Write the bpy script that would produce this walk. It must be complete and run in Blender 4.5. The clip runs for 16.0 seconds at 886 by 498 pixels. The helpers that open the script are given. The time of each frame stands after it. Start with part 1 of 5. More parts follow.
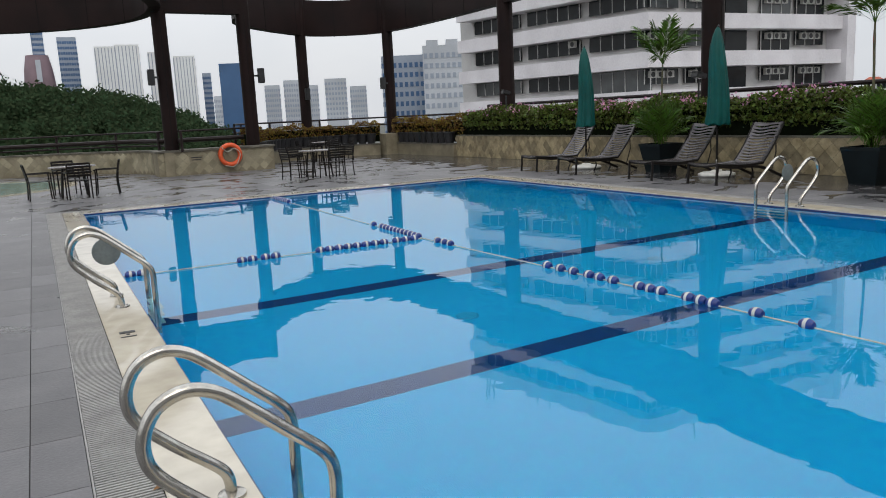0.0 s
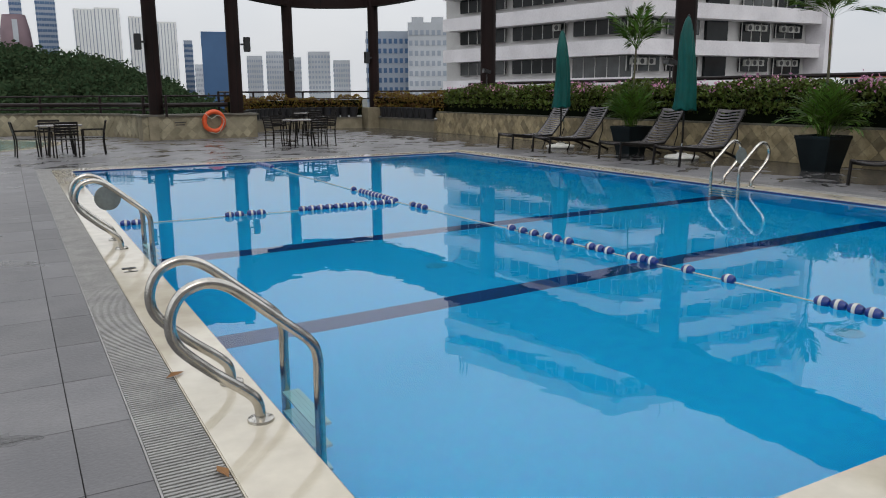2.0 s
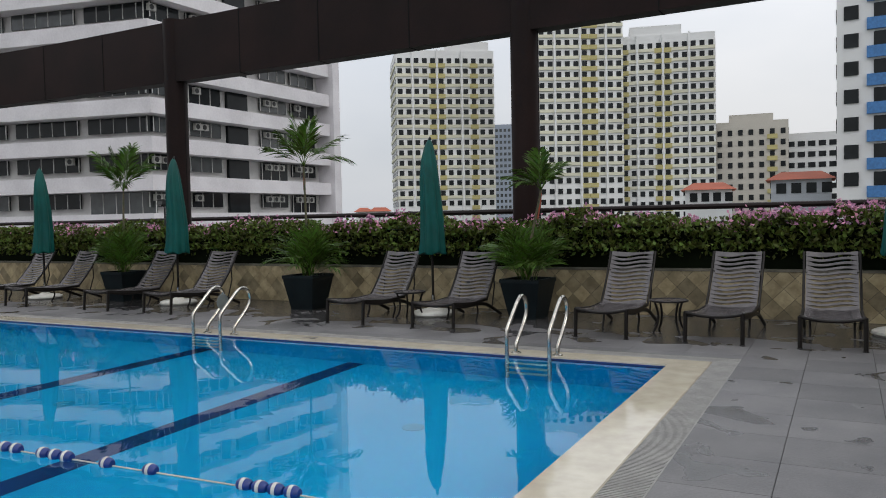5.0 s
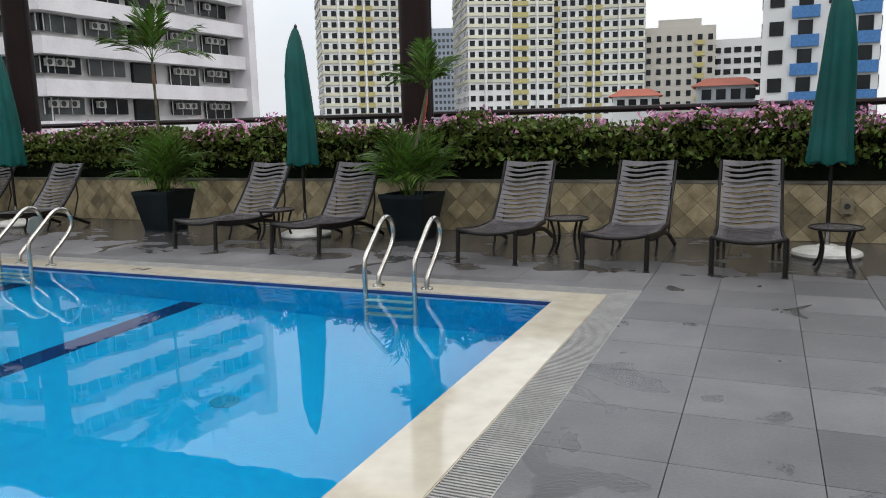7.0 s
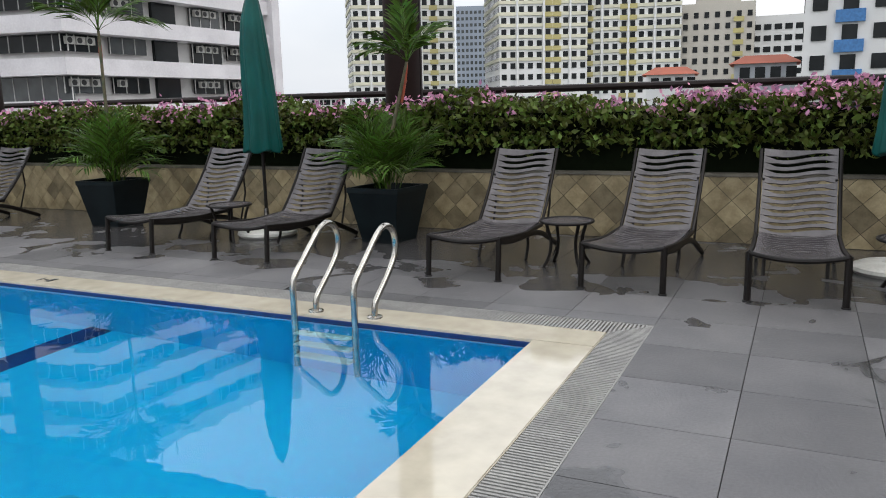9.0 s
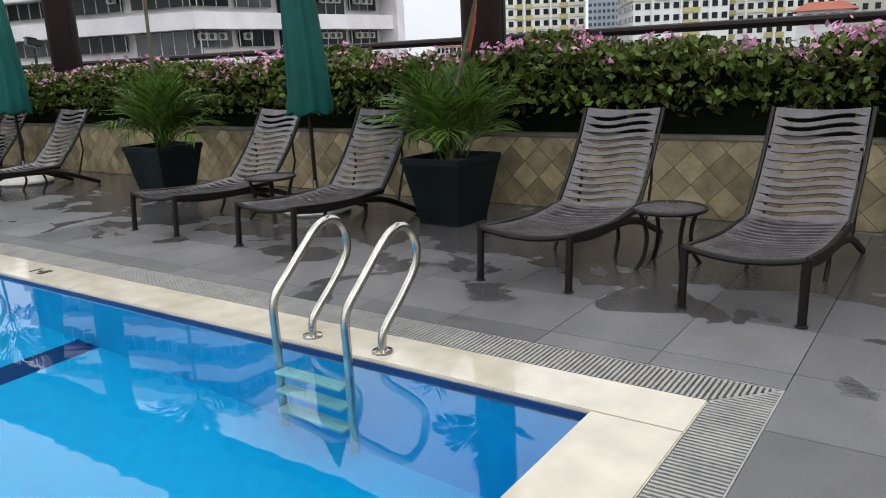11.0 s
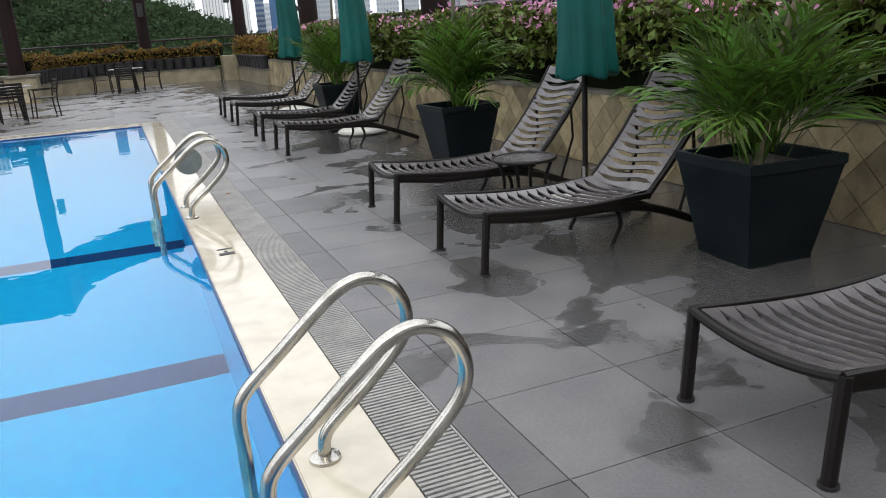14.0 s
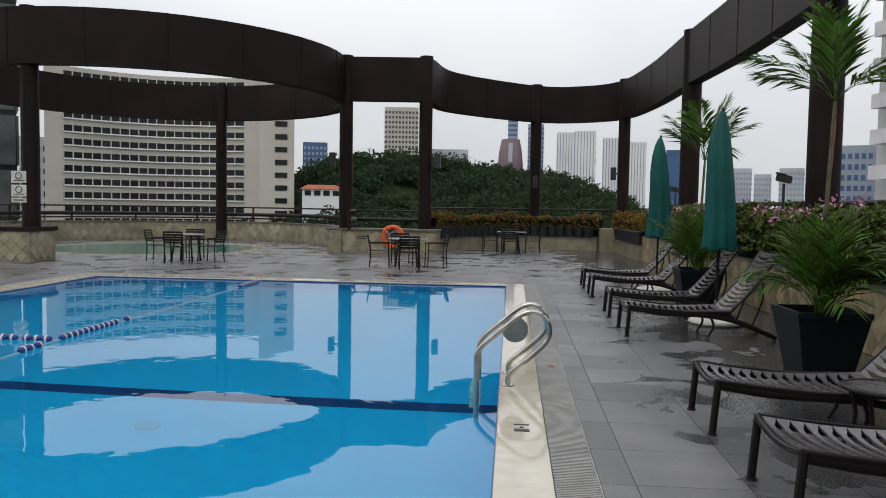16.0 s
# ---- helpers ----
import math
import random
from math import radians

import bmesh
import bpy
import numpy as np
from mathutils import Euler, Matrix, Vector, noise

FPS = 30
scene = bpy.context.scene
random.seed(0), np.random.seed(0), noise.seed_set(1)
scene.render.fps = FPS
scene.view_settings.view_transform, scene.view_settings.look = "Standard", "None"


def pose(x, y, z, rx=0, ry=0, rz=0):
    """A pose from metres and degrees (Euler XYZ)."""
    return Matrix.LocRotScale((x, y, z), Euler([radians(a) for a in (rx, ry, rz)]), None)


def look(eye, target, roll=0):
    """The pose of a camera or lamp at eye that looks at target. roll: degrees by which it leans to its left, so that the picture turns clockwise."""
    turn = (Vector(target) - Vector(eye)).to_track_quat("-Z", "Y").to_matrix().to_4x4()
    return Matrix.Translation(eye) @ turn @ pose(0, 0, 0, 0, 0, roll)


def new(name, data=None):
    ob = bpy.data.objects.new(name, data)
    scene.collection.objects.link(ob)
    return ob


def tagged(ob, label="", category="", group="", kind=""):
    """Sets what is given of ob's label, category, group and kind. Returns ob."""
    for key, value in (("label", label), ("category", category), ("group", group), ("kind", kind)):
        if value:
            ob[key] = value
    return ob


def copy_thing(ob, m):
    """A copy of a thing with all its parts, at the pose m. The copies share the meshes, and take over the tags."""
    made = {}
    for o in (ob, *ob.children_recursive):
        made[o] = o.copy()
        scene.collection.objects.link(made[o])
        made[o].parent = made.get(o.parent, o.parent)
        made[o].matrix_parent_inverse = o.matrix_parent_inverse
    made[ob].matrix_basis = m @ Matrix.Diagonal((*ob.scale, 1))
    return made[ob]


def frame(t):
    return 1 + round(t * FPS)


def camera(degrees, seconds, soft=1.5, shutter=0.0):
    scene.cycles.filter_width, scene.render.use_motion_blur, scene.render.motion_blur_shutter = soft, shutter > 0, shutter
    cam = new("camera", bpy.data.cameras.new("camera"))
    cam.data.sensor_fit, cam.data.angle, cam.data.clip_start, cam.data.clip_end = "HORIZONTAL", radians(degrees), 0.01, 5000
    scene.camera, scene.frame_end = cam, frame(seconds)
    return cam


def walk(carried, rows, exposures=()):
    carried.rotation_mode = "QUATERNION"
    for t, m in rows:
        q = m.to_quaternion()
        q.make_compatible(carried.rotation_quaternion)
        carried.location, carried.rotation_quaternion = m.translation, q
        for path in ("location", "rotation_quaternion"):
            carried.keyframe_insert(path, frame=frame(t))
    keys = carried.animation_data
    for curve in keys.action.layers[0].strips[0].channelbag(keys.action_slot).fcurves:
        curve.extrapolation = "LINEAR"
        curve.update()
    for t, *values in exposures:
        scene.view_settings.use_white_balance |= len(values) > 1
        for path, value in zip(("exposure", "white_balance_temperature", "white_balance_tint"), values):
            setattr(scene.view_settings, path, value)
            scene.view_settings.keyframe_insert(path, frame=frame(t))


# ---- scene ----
cam = camera(60.0, 16.0, soft=1.0)
PATH = [
    (0, (1.019, 0.92, 1.515), (1.927, 2.668, 1.169), -2.8),
    (0.5, (0.865, 0.765, 1.501), (1.808, 2.494, 1.152), -1.5),
    (1, (0.8, 0.486, 1.472), (1.748, 2.208, 1.106), -0.8),
    (1.5, (0.739, 0.283, 1.447), (1.684, 2.001, 1.054), -0.7),
    (2, (0.719, 0.239, 1.439), (1.671, 1.951, 1.039), -0.4),
    (2.5, (0.756, 0.221, 1.493), (1.742, 1.933, 1.186), -1.9),
    (3, (0.884, 0.309, 1.543), (1.959, 1.986, 1.363), -2.4),
    (3.5, (0.913, 0.257, 1.691), (2.302, 1.696, 1.665), -1.6),
    (4, (1.145, 0.201, 1.65), (2.622, 1.546, 1.756), -1.0),
    (4.5, (1.485, 0.206, 1.648), (3.093, 1.392, 1.734), -1.0),
    (5, (1.977, 0.171, 1.607), (3.746, 1.101, 1.53), -1.2),
    (5.2, (2.185, 0.084, 1.552), (3.985, 0.945, 1.417), -1.4),
    (7.3, (4.112, 0.195, 1.538), (5.928, 0.967, 1.214), -1.4),
    (7.5, (4.291, 0.194, 1.528), (6.104, 0.971, 1.201), -1.4),
    (8, (4.737, 0.278, 1.551), (6.543, 1.068, 1.212), -1.6),
    (8.2, (4.929, 0.271, 1.552), (6.732, 1.067, 1.21), -1.6),
    (10.3, (6.793, 0.52, 1.502), (8.499, 1.457, 1.043), -1.1),
    (10.5, (6.974, 0.557, 1.539), (8.663, 1.514, 1.061), -1.2),
    (11, (7.421, 0.594, 1.544), (9.01, 1.708, 1.059), -2.7),
    (11.5, (7.865, 0.679, 1.535), (9.371, 1.896, 1.035), -3.1),
    (12, (8.269, 0.854, 1.54), (9.729, 2.117, 1.017), -3.2),
    (12.5, (8.714, 0.912, 1.53), (9.972, 2.368, 0.987), -3.3),
    (13, (9.125, 1.028, 1.52), (10.321, 2.529, 0.958), -2.8),
    (13.5, (9.549, 1.145, 1.508), (10.558, 2.775, 0.938), -4.5),
    (14, (9.943, 1.174, 1.505), (10.663, 2.952, 0.939), -3.7),
    (14.5, (10.209, 1.289, 1.516), (10.621, 3.176, 0.998), -3.3),
    (15, (10.374, 1.35, 1.518), (10.449, 3.303, 1.094), -1.5),
    (15.5, (10.416, 1.346, 1.531), (10.258, 3.321, 1.259), -0.0),
    (16, (10.399, 1.312, 1.579), (10.222, 3.301, 1.467), 0.9),
]
walk(cam, [(t, look(eye, target, roll)) for t, eye, target, roll in PATH],
     exposures=[(0.0, -1.05), (1.5, -1.15), (2.5, -1.15), (3.5, -1.25), (4.0, -1.4), (4.5, -1.6), (5.0, -1.2), (5.2, -1.12), (7.5, -0.8), (10.5, -0.68), (13.5, -0.48), (14.5, -0.6), (15.2, -0.9), (16.0, -1.2)])

# ---- light: overcast tropical sky with a wide, weak sun ----
SUN_EL, SUN_AZ = 55.0, 200.0
world = bpy.data.worlds.new("sky")
scene.world = world
world.use_nodes = True
wn, wl = world.node_tree.nodes, world.node_tree.links
wn.clear()
w_out = wn.new("ShaderNodeOutputWorld")
w_bg = wn.new("ShaderNodeBackground")
w_sky = wn.new("ShaderNodeTexSky")
w_sky.sky_type = "NISHITA"
w_sky.sun_disc = False
w_sky.sun_elevation, w_sky.sun_rotation = radians(SUN_EL), radians(SUN_AZ)
w_sky.air_density, w_sky.dust_density = 1.0, 4.0
w_co = wn.new("ShaderNodeTexCoord")
w_map = wn.new("ShaderNodeMapping")
w_map.inputs["Scale"].default_value = (1.0, 1.0, 2.2)
w_noise = wn.new("ShaderNodeTexNoise")
w_noise.inputs["Scale"].default_value = 1.7
w_noise.inputs["Detail"].default_value = 6.0
w_ramp = wn.new("ShaderNodeValToRGB")
w_ramp.color_ramp.elements[0].position, w_ramp.color_ramp.elements[0].color = 0.3, (6.9, 7.3, 7.9, 1)
w_ramp.color_ramp.elements[1].position, w_ramp.color_ramp.elements[1].color = 0.68, (9.2, 9.25, 9.4, 1)
w_mix = wn.new("ShaderNodeMix")
w_mix.data_type = "RGBA"
w_mix.inputs["Factor"].default_value = 0.85
wl.new(w_co.outputs["Generated"], w_map.inputs["Vector"])
wl.new(w_map.outputs["Vector"], w_noise.inputs["Vector"])
wl.new(w_noise.outputs["Fac"], w_ramp.inputs["Fac"])
wl.new(w_sky.outputs["Color"], w_mix.inputs["A"])
wl.new(w_ramp.outputs["Color"], w_mix.inputs["B"])
# the overcast dome is brighter overhead than at the horizon
w_sep = wn.new("ShaderNodeSeparateXYZ")
w_dome = wn.new("ShaderNodeMapRange")
w_dome.interpolation_type = "SMOOTHSTEP"
w_dome.inputs["From Min"].default_value, w_dome.inputs["From Max"].default_value = 0.05, 0.5
w_dome.inputs["To Min"].default_value, w_dome.inputs["To Max"].default_value = 2.0, 3.3
w_mul = wn.new("ShaderNodeVectorMath")
w_mul.operation = "SCALE"
wl.new(w_co.outputs["Generated"], w_sep.inputs["Vector"])
wl.new(w_sep.outputs["Z"], w_dome.inputs["Value"])
wl.new(w_mix.outputs["Result"], w_mul.inputs["Vector"])
wl.new(w_dome.outputs["Result"], w_mul.inputs["Scale"])
wl.new(w_mul.outputs["Vector"], w_bg.inputs["Color"])
w_bg.inputs["Strength"].default_value = 0.105
wl.new(w_bg.outputs["Background"], w_out.inputs["Surface"])

sun = new("sun", bpy.data.lights.new("sun", "SUN"))
sun.data.energy, sun.data.angle, sun.data.color = 0.8, radians(25), (1.0, 0.96, 0.9)
az, el = radians(SUN_AZ), radians(SUN_EL)
sun_dir = Vector((math.sin(az) * math.cos(el), math.cos(az) * math.cos(el), math.sin(el)))
sun.matrix_world = look(sun_dir * 50, (0, 0, 0))


# ---- materials ----
def material(name, base, dark=None, rough=0.6, metal=0.0, scale=4.0, fine=40.0, bump=0.15, spread=0.0, spec=0.5,
             wet=0.0, island=0.0, detail=5.0, low=0.35, high=0.7, relief=0.01):
    """Base colour mottled at two scales towards dark; spread: variation per object; island: per loose piece; wet:
    smooth rain patches plus painted shade under the loungers.
    """
    m = bpy.data.materials.new(name)
    m.use_nodes = True
    n, l = m.node_tree.nodes, m.node_tree.links
    b = n["Principled BSDF"]
    b.inputs["Metallic"].default_value = metal
    b.inputs["Roughness"].default_value = rough
    b.inputs["Specular IOR Level"].default_value = spec
    dark = dark or tuple(c * 0.72 for c in base)
    co = n.new("ShaderNodeTexCoord")
    geo = n.new("ShaderNodeNewGeometry")
    big, small = n.new("ShaderNodeTexNoise"), n.new("ShaderNodeTexNoise")
    for node, s in ((big, scale), (small, fine)):
        node.inputs["Scale"].default_value = s
        node.inputs["Detail"].default_value = detail
        l.new(geo.outputs["Position"], node.inputs["Vector"])
    ramp = n.new("ShaderNodeMapRange")
    ramp.inputs["From Min"].default_value, ramp.inputs["From Max"].default_value = low, high
    l.new(big.outputs["Fac"], ramp.inputs["Value"])
    mix = n.new("ShaderNodeMix")
    mix.data_type = "RGBA"
    mix.inputs["A"].default_value, mix.inputs["B"].default_value = (*dark, 1), (*base, 1)
    l.new(ramp.outputs["Result"], mix.inputs["Factor"])
    grain = n.new("ShaderNodeMix")
    grain.data_type, grain.blend_type = "RGBA", "OVERLAY"
    grain.inputs["Factor"].default_value = 0.25
    l.new(mix.outputs["Result"], grain.inputs["A"])
    l.new(small.outputs["Fac"], grain.inputs["B"])
    out = grain.outputs["Result"]
    if spread or island:
        vary = n.new("ShaderNodeHueSaturation")
        span = n.new("ShaderNodeMapRange")
        k = spread or island
        span.inputs["To Min"].default_value, span.inputs["To Max"].default_value = 1 - k, 1 + k
        if spread:
            l.new(n.new("ShaderNodeObjectInfo").outputs["Random"], span.inputs["Value"])
        else:
            l.new(geo.outputs["Random Per Island"], span.inputs["Value"])
        l.new(span.outputs["Result"], vary.inputs["Value"])
        l.new(out, vary.inputs["Color"])
        out = vary.outputs["Color"]
    if wet:
        # rain patches, more by the planter wall (X, also painted shade under the loungers) and on the north terrace
        pud = n.new("ShaderNodeTexNoise")
        pud.inputs["Scale"].default_value, pud.inputs["Detail"].default_value, pud.inputs["Distortion"].default_value = 1.5, 3.5, 0.5
        l.new(geo.outputs["Position"], pud.inputs["Vector"])
        sep = n.new("ShaderNodeSeparateXYZ")
        l.new(geo.outputs["Position"], sep.inputs["Vector"])
        level = pud.outputs["Fac"]
        for axis, near, full, more in (("X", 11.6, 12.9, 0.27), ("Y", 16.5, 19.0, 0.06)):
            run = n.new("ShaderNodeMapRange")
            run.inputs["From Min"].default_value, run.inputs["From Max"].default_value, run.inputs["To Max"].default_value = near, full, more
            l.new(sep.outputs[axis], run.inputs["Value"])
            add = n.new("ShaderNodeMath")
            l.new(level, add.inputs[0])
            l.new(run.outputs["Result"], add.inputs[1])
            level = add.outputs["Value"]
        lim = n.new("ShaderNodeMapRange")
        lim.inputs["From Min"].default_value, lim.inputs["From Max"].default_value = 0.60, 0.645
        l.new(level, lim.inputs["Value"])
        damp_shade = n.new("ShaderNodeMix")
        damp_shade.data_type = "RGBA"
        damp_shade.inputs["B"].default_value = tuple(c * 0.4 for c in base) + (1,)
        l.new(lim.outputs["Result"], damp_shade.inputs["Factor"])
        l.new(out, damp_shade.inputs["A"])
        out = damp_shade.outputs["Result"]
        rr = n.new("ShaderNodeMapRange")
        rr.inputs["To Min"].default_value, rr.inputs["To Max"].default_value = rough, rough * wet
        l.new(lim.outputs["Result"], rr.inputs["Value"])
        l.new(rr.outputs["Result"], b.inputs["Roughness"])
    l.new(out, b.inputs["Base Color"])
    if bump:
        bp = n.new("ShaderNodeBump")
        bp.inputs["Strength"].default_value, bp.inputs["Distance"].default_value = bump, relief
        l.new(small.outputs["Fac"], bp.inputs["Height"])
        l.new(bp.outputs["Normal"], b.inputs["Normal"])
    return m


def leaf_material(name, base, k=0.5, hue=0.03, spec=0.2):
    m = bpy.data.materials.new(name)
    m.use_nodes = True
    n, l = m.node_tree.nodes, m.node_tree.links
    b = n["Principled BSDF"]
    b.inputs["Roughness"].default_value, b.inputs["Specular IOR Level"].default_value = 0.45, spec
    geo = n.new("ShaderNodeNewGeometry")
    hs = n.new("ShaderNodeHueSaturation")
    hs.inputs["Color"].default_value = (*base, 1)
    v, h = n.new("ShaderNodeMapRange"), n.new("ShaderNodeMapRange")
    v.inputs["To Min"].default_value, v.inputs["To Max"].default_value = 1 - k, 1 + k
    h.inputs["To Min"].default_value, h.inputs["To Max"].default_value = 0.5 - hue, 0.5 + hue
    l.new(geo.outputs["Random Per Island"], v.inputs["Value"])
    l.new(geo.outputs["Random Per Island"], h.inputs["Value"])
    l.new(v.outputs["Result"], hs.inputs["Value"])
    l.new(h.outputs["Result"], hs.inputs["Hue"])
    l.new(hs.outputs["Color"], b.inputs["Base Color"])
    tr = n.new("ShaderNodeBsdfTranslucent")
    l.new(hs.outputs["Color"], tr.inputs["Color"])
    mix = n.new("ShaderNodeMixShader")
    mix.inputs["Fac"].default_value = 0.25
    l.new(b.outputs["BSDF"], mix.inputs[1])
    l.new(tr.outputs["BSDF"], mix.inputs[2])
    l.new(mix.outputs["Shader"], n["Material Output"].inputs["Surface"])
    return m


def water_material():
    m = bpy.data.materials.new("pool_water")
    m.use_nodes = True
    n, l = m.node_tree.nodes, m.node_tree.links
    n.remove(n["Principled BSDF"])
    refr, gloss, fres = n.new("ShaderNodeBsdfRefraction"), n.new("ShaderNodeBsdfGlossy"), n.new("ShaderNodeFresnel")
    refr.inputs["IOR"].default_value, refr.inputs["Roughness"].default_value = 1.33, 0.0
    refr.inputs["Color"].default_value = (0.6, 0.97, 1.0, 1)
    gloss.inputs["Roughness"].default_value = 0.0
    fres.inputs["IOR"].default_value = 1.5
    geo = n.new("ShaderNodeNewGeometry")
    wave = n.new("ShaderNodeTexNoise")
    wave.inputs["Scale"].default_value, wave.inputs["Detail"].default_value = 3.2, 2.0
    bp = n.new("ShaderNodeBump")
    bp.inputs["Strength"].default_value, bp.inputs["Distance"].default_value = 0.05, 0.02
    l.new(geo.outputs["Position"], wave.inputs["Vector"])
    l.new(wave.outputs["Fac"], bp.inputs["Height"])
    for node in (refr, gloss, fres):
        l.new(bp.outputs["Normal"], node.inputs["Normal"])
    mix = n.new("ShaderNodeMixShader")
    l.new(fres.outputs["Fac"], mix.inputs["Fac"])
    l.new(refr.outputs["BSDF"], mix.inputs[1])
    l.new(gloss.outputs["BSDF"], mix.inputs[2])
    l.new(mix.outputs["Shader"], n["Material Output"].inputs["Surface"])
    return m


M_TILE = material("slate_tile", (0.138, 0.134, 0.135), (0.098, 0.096, 0.1), rough=0.42, scale=2.2, fine=55, bump=0.25, spread=0.28, wet=0.3)
M_TILES = material("slate_tiles_far", (0.138, 0.134, 0.135), (0.098, 0.096, 0.1), rough=0.42, scale=2.2, fine=55, bump=0.25, island=0.28, wet=0.25)
M_JOINT = material("dark_joint", (0.035, 0.034, 0.033), rough=0.9)
M_COPE = material("cream_coping", (0.56, 0.515, 0.42), (0.50, 0.455, 0.36), rough=0.07, scale=1.3, fine=6, bump=0.0)
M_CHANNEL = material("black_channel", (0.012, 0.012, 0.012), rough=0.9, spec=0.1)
M_GRATE = material("grey_grating", (0.33, 0.325, 0.305), (0.25, 0.245, 0.235), rough=0.55, scale=5)
M_POOL = material("blue_pool_finish", (0.0005, 0.46, 0.78), (0.0005, 0.43, 0.73), rough=0.4, scale=0.7, fine=12, bump=0.0)
M_STRIPE = material("navy_pool_tile", (0.006, 0.035, 0.16), (0.005, 0.028, 0.13), rough=0.3, bump=0.0)
M_INLET = material("inlet_cover", (0.03, 0.42, 0.66), rough=0.4, bump=0.0)
M_WATER = water_material()
M_STEEL = material("brushed_steel", (0.6, 0.58, 0.53), (0.42, 0.40, 0.36), rough=0.2, metal=1.0, scale=9, fine=120, bump=0.04)
M_TREAD = material("white_tread", (0.7, 0.7, 0.68), rough=0.4)
M_DIAM = material("diamond_stone_tile", (0.33, 0.27, 0.16), (0.19, 0.15, 0.08), rough=0.6, scale=6, fine=45, bump=0.35, spread=0.4)
M_DIAMS = material("diamond_stone_tiles_far", (0.33, 0.27, 0.16), (0.19, 0.15, 0.08), rough=0.6, scale=6, fine=45, bump=0.35, island=0.4)
M_GROUT = material("wall_grout", (0.06, 0.05, 0.035), rough=0.9)
M_CAP = material("weathered_cap", (0.16, 0.145, 0.115), (0.07, 0.065, 0.05), rough=0.7, scale=3)
M_SOIL = material("planter_soil", (0.035, 0.027, 0.02), rough=1.0)
M_BROWN = material("bronze_cladding", (0.020, 0.011, 0.010), (0.012, 0.0075, 0.007), rough=0.5, spec=0.1, scale=0.8, fine=30, bump=0.04)
M_RAIL = material("brown_rail_paint", (0.02, 0.013, 0.012), rough=0.5, spec=0.2, bump=0.05)
M_LOUNGE = material("brown_moulded_resin", (0.115, 0.105, 0.108), (0.068, 0.062, 0.064), rough=0.24, scale=7, fine=70, bump=0.12)
M_FRAME = material("dark_brown_frame", (0.011, 0.009, 0.008), spec=0.2, rough=0.4, fine=90, bump=0.05)
M_GREEN = material("green_canvas", (0.001, 0.082, 0.07), (0.001, 0.058, 0.05), rough=0.55, spec=0.25, scale=3, fine=160, bump=0.15)
M_WHITE = material("white_resin", (0.62, 0.62, 0.58), (0.45, 0.44, 0.4), rough=0.4, scale=6)
M_POT = material("dark_green_planter", (0.008, 0.014, 0.016), (0.005, 0.008, 0.01), rough=0.4, spec=0.15, scale=3, fine=50, bump=0.05)
M_BLACKPOT = material("black_plastic_pot", (0.018, 0.018, 0.02), rough=0.5)
M_PALM = leaf_material("palm_leaf", (0.055, 0.105, 0.014), 0.65, 0.02)
M_TRUNK = material("palm_stem", (0.12, 0.09, 0.05), (0.05, 0.06, 0.025), rough=0.7, scale=12)
M_RED = material("red_crownshaft", (0.4, 0.05, 0.012), (0.22, 0.05, 0.015), rough=0.5, scale=10)
M_HEDGE = leaf_material("bougainvillea_leaf", (0.085, 0.108, 0.021), 0.85, 0.04)
# near-black: the shade inside the hedges is put into this colour
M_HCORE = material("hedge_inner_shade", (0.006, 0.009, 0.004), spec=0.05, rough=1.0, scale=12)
M_PINK = leaf_material("pink_bract", (0.58, 0.27, 0.43), 0.4, 0.03)
M_RUST = leaf_material("rusty_shrub_leaf", (0.15, 0.085, 0.018), 0.6, 0.05)
# green shifted towards blue: haze over the far hill painted into the leaves
M_WOODS = leaf_material("distant_foliage", (0.038, 0.06, 0.03), 0.2, 0.03, spec=0.0)
M_HILL = material("hill_under_trees", (0.025, 0.04, 0.015), spec=0.05, rough=1.0, scale=0.1)
M_ORANGE = material("orange_lifebuoy", (0.75, 0.1, 0.02), rough=0.4, bump=0.05)
M_BUOYB = material("blue_float", (0.01, 0.035, 0.2), rough=0.3, bump=0.0)
M_ROPE = material("rope", (0.5, 0.5, 0.42), rough=0.8)
M_BLACK = material("black_plastic", (0.015, 0.015, 0.016), rough=0.45)
M_OFFICE = material("white_office_paint", (0.72, 0.70, 0.72), (0.6, 0.58, 0.6), rough=0.7, scale=0.35, fine=6, bump=0.05)
M_OFFIN = material("office_recess_paint", (0.58, 0.57, 0.55), (0.46, 0.45, 0.44), rough=0.8, scale=0.4)
M_GLASS = material("dark_window_glass", (0.02, 0.023, 0.025), (0.01, 0.012, 0.013), spec=0.2, rough=0.12, scale=0.5, bump=0.0)
M_GREYG = material("grey_window_glass", (0.08, 0.088, 0.09), (0.04, 0.044, 0.045), rough=0.15, scale=0.6, bump=0.0)
M_AC = material("ac_casing", (0.5, 0.49, 0.46), rough=0.6)
M_CREAM = material("pale_tower_paint", (0.77, 0.78, 0.77), (0.68, 0.68, 0.67), rough=0.8, scale=0.05, bump=0.0)
M_YELLOW = material("yellow_tower_paint", (0.52, 0.46, 0.2), rough=0.8, scale=0.05, bump=0.0)
M_SILL = material("pale_yellow_sill_paint", (0.72, 0.70, 0.55), rough=0.8, scale=0.05, bump=0.0)
M_BLUEP = material("blue_panel_paint", (0.07, 0.22, 0.5), rough=0.7, bump=0.0)
M_HOTEL = material("beige_hotel_concrete", (0.52, 0.49, 0.43), (0.45, 0.42, 0.37), rough=0.8, scale=0.05, bump=0.0)
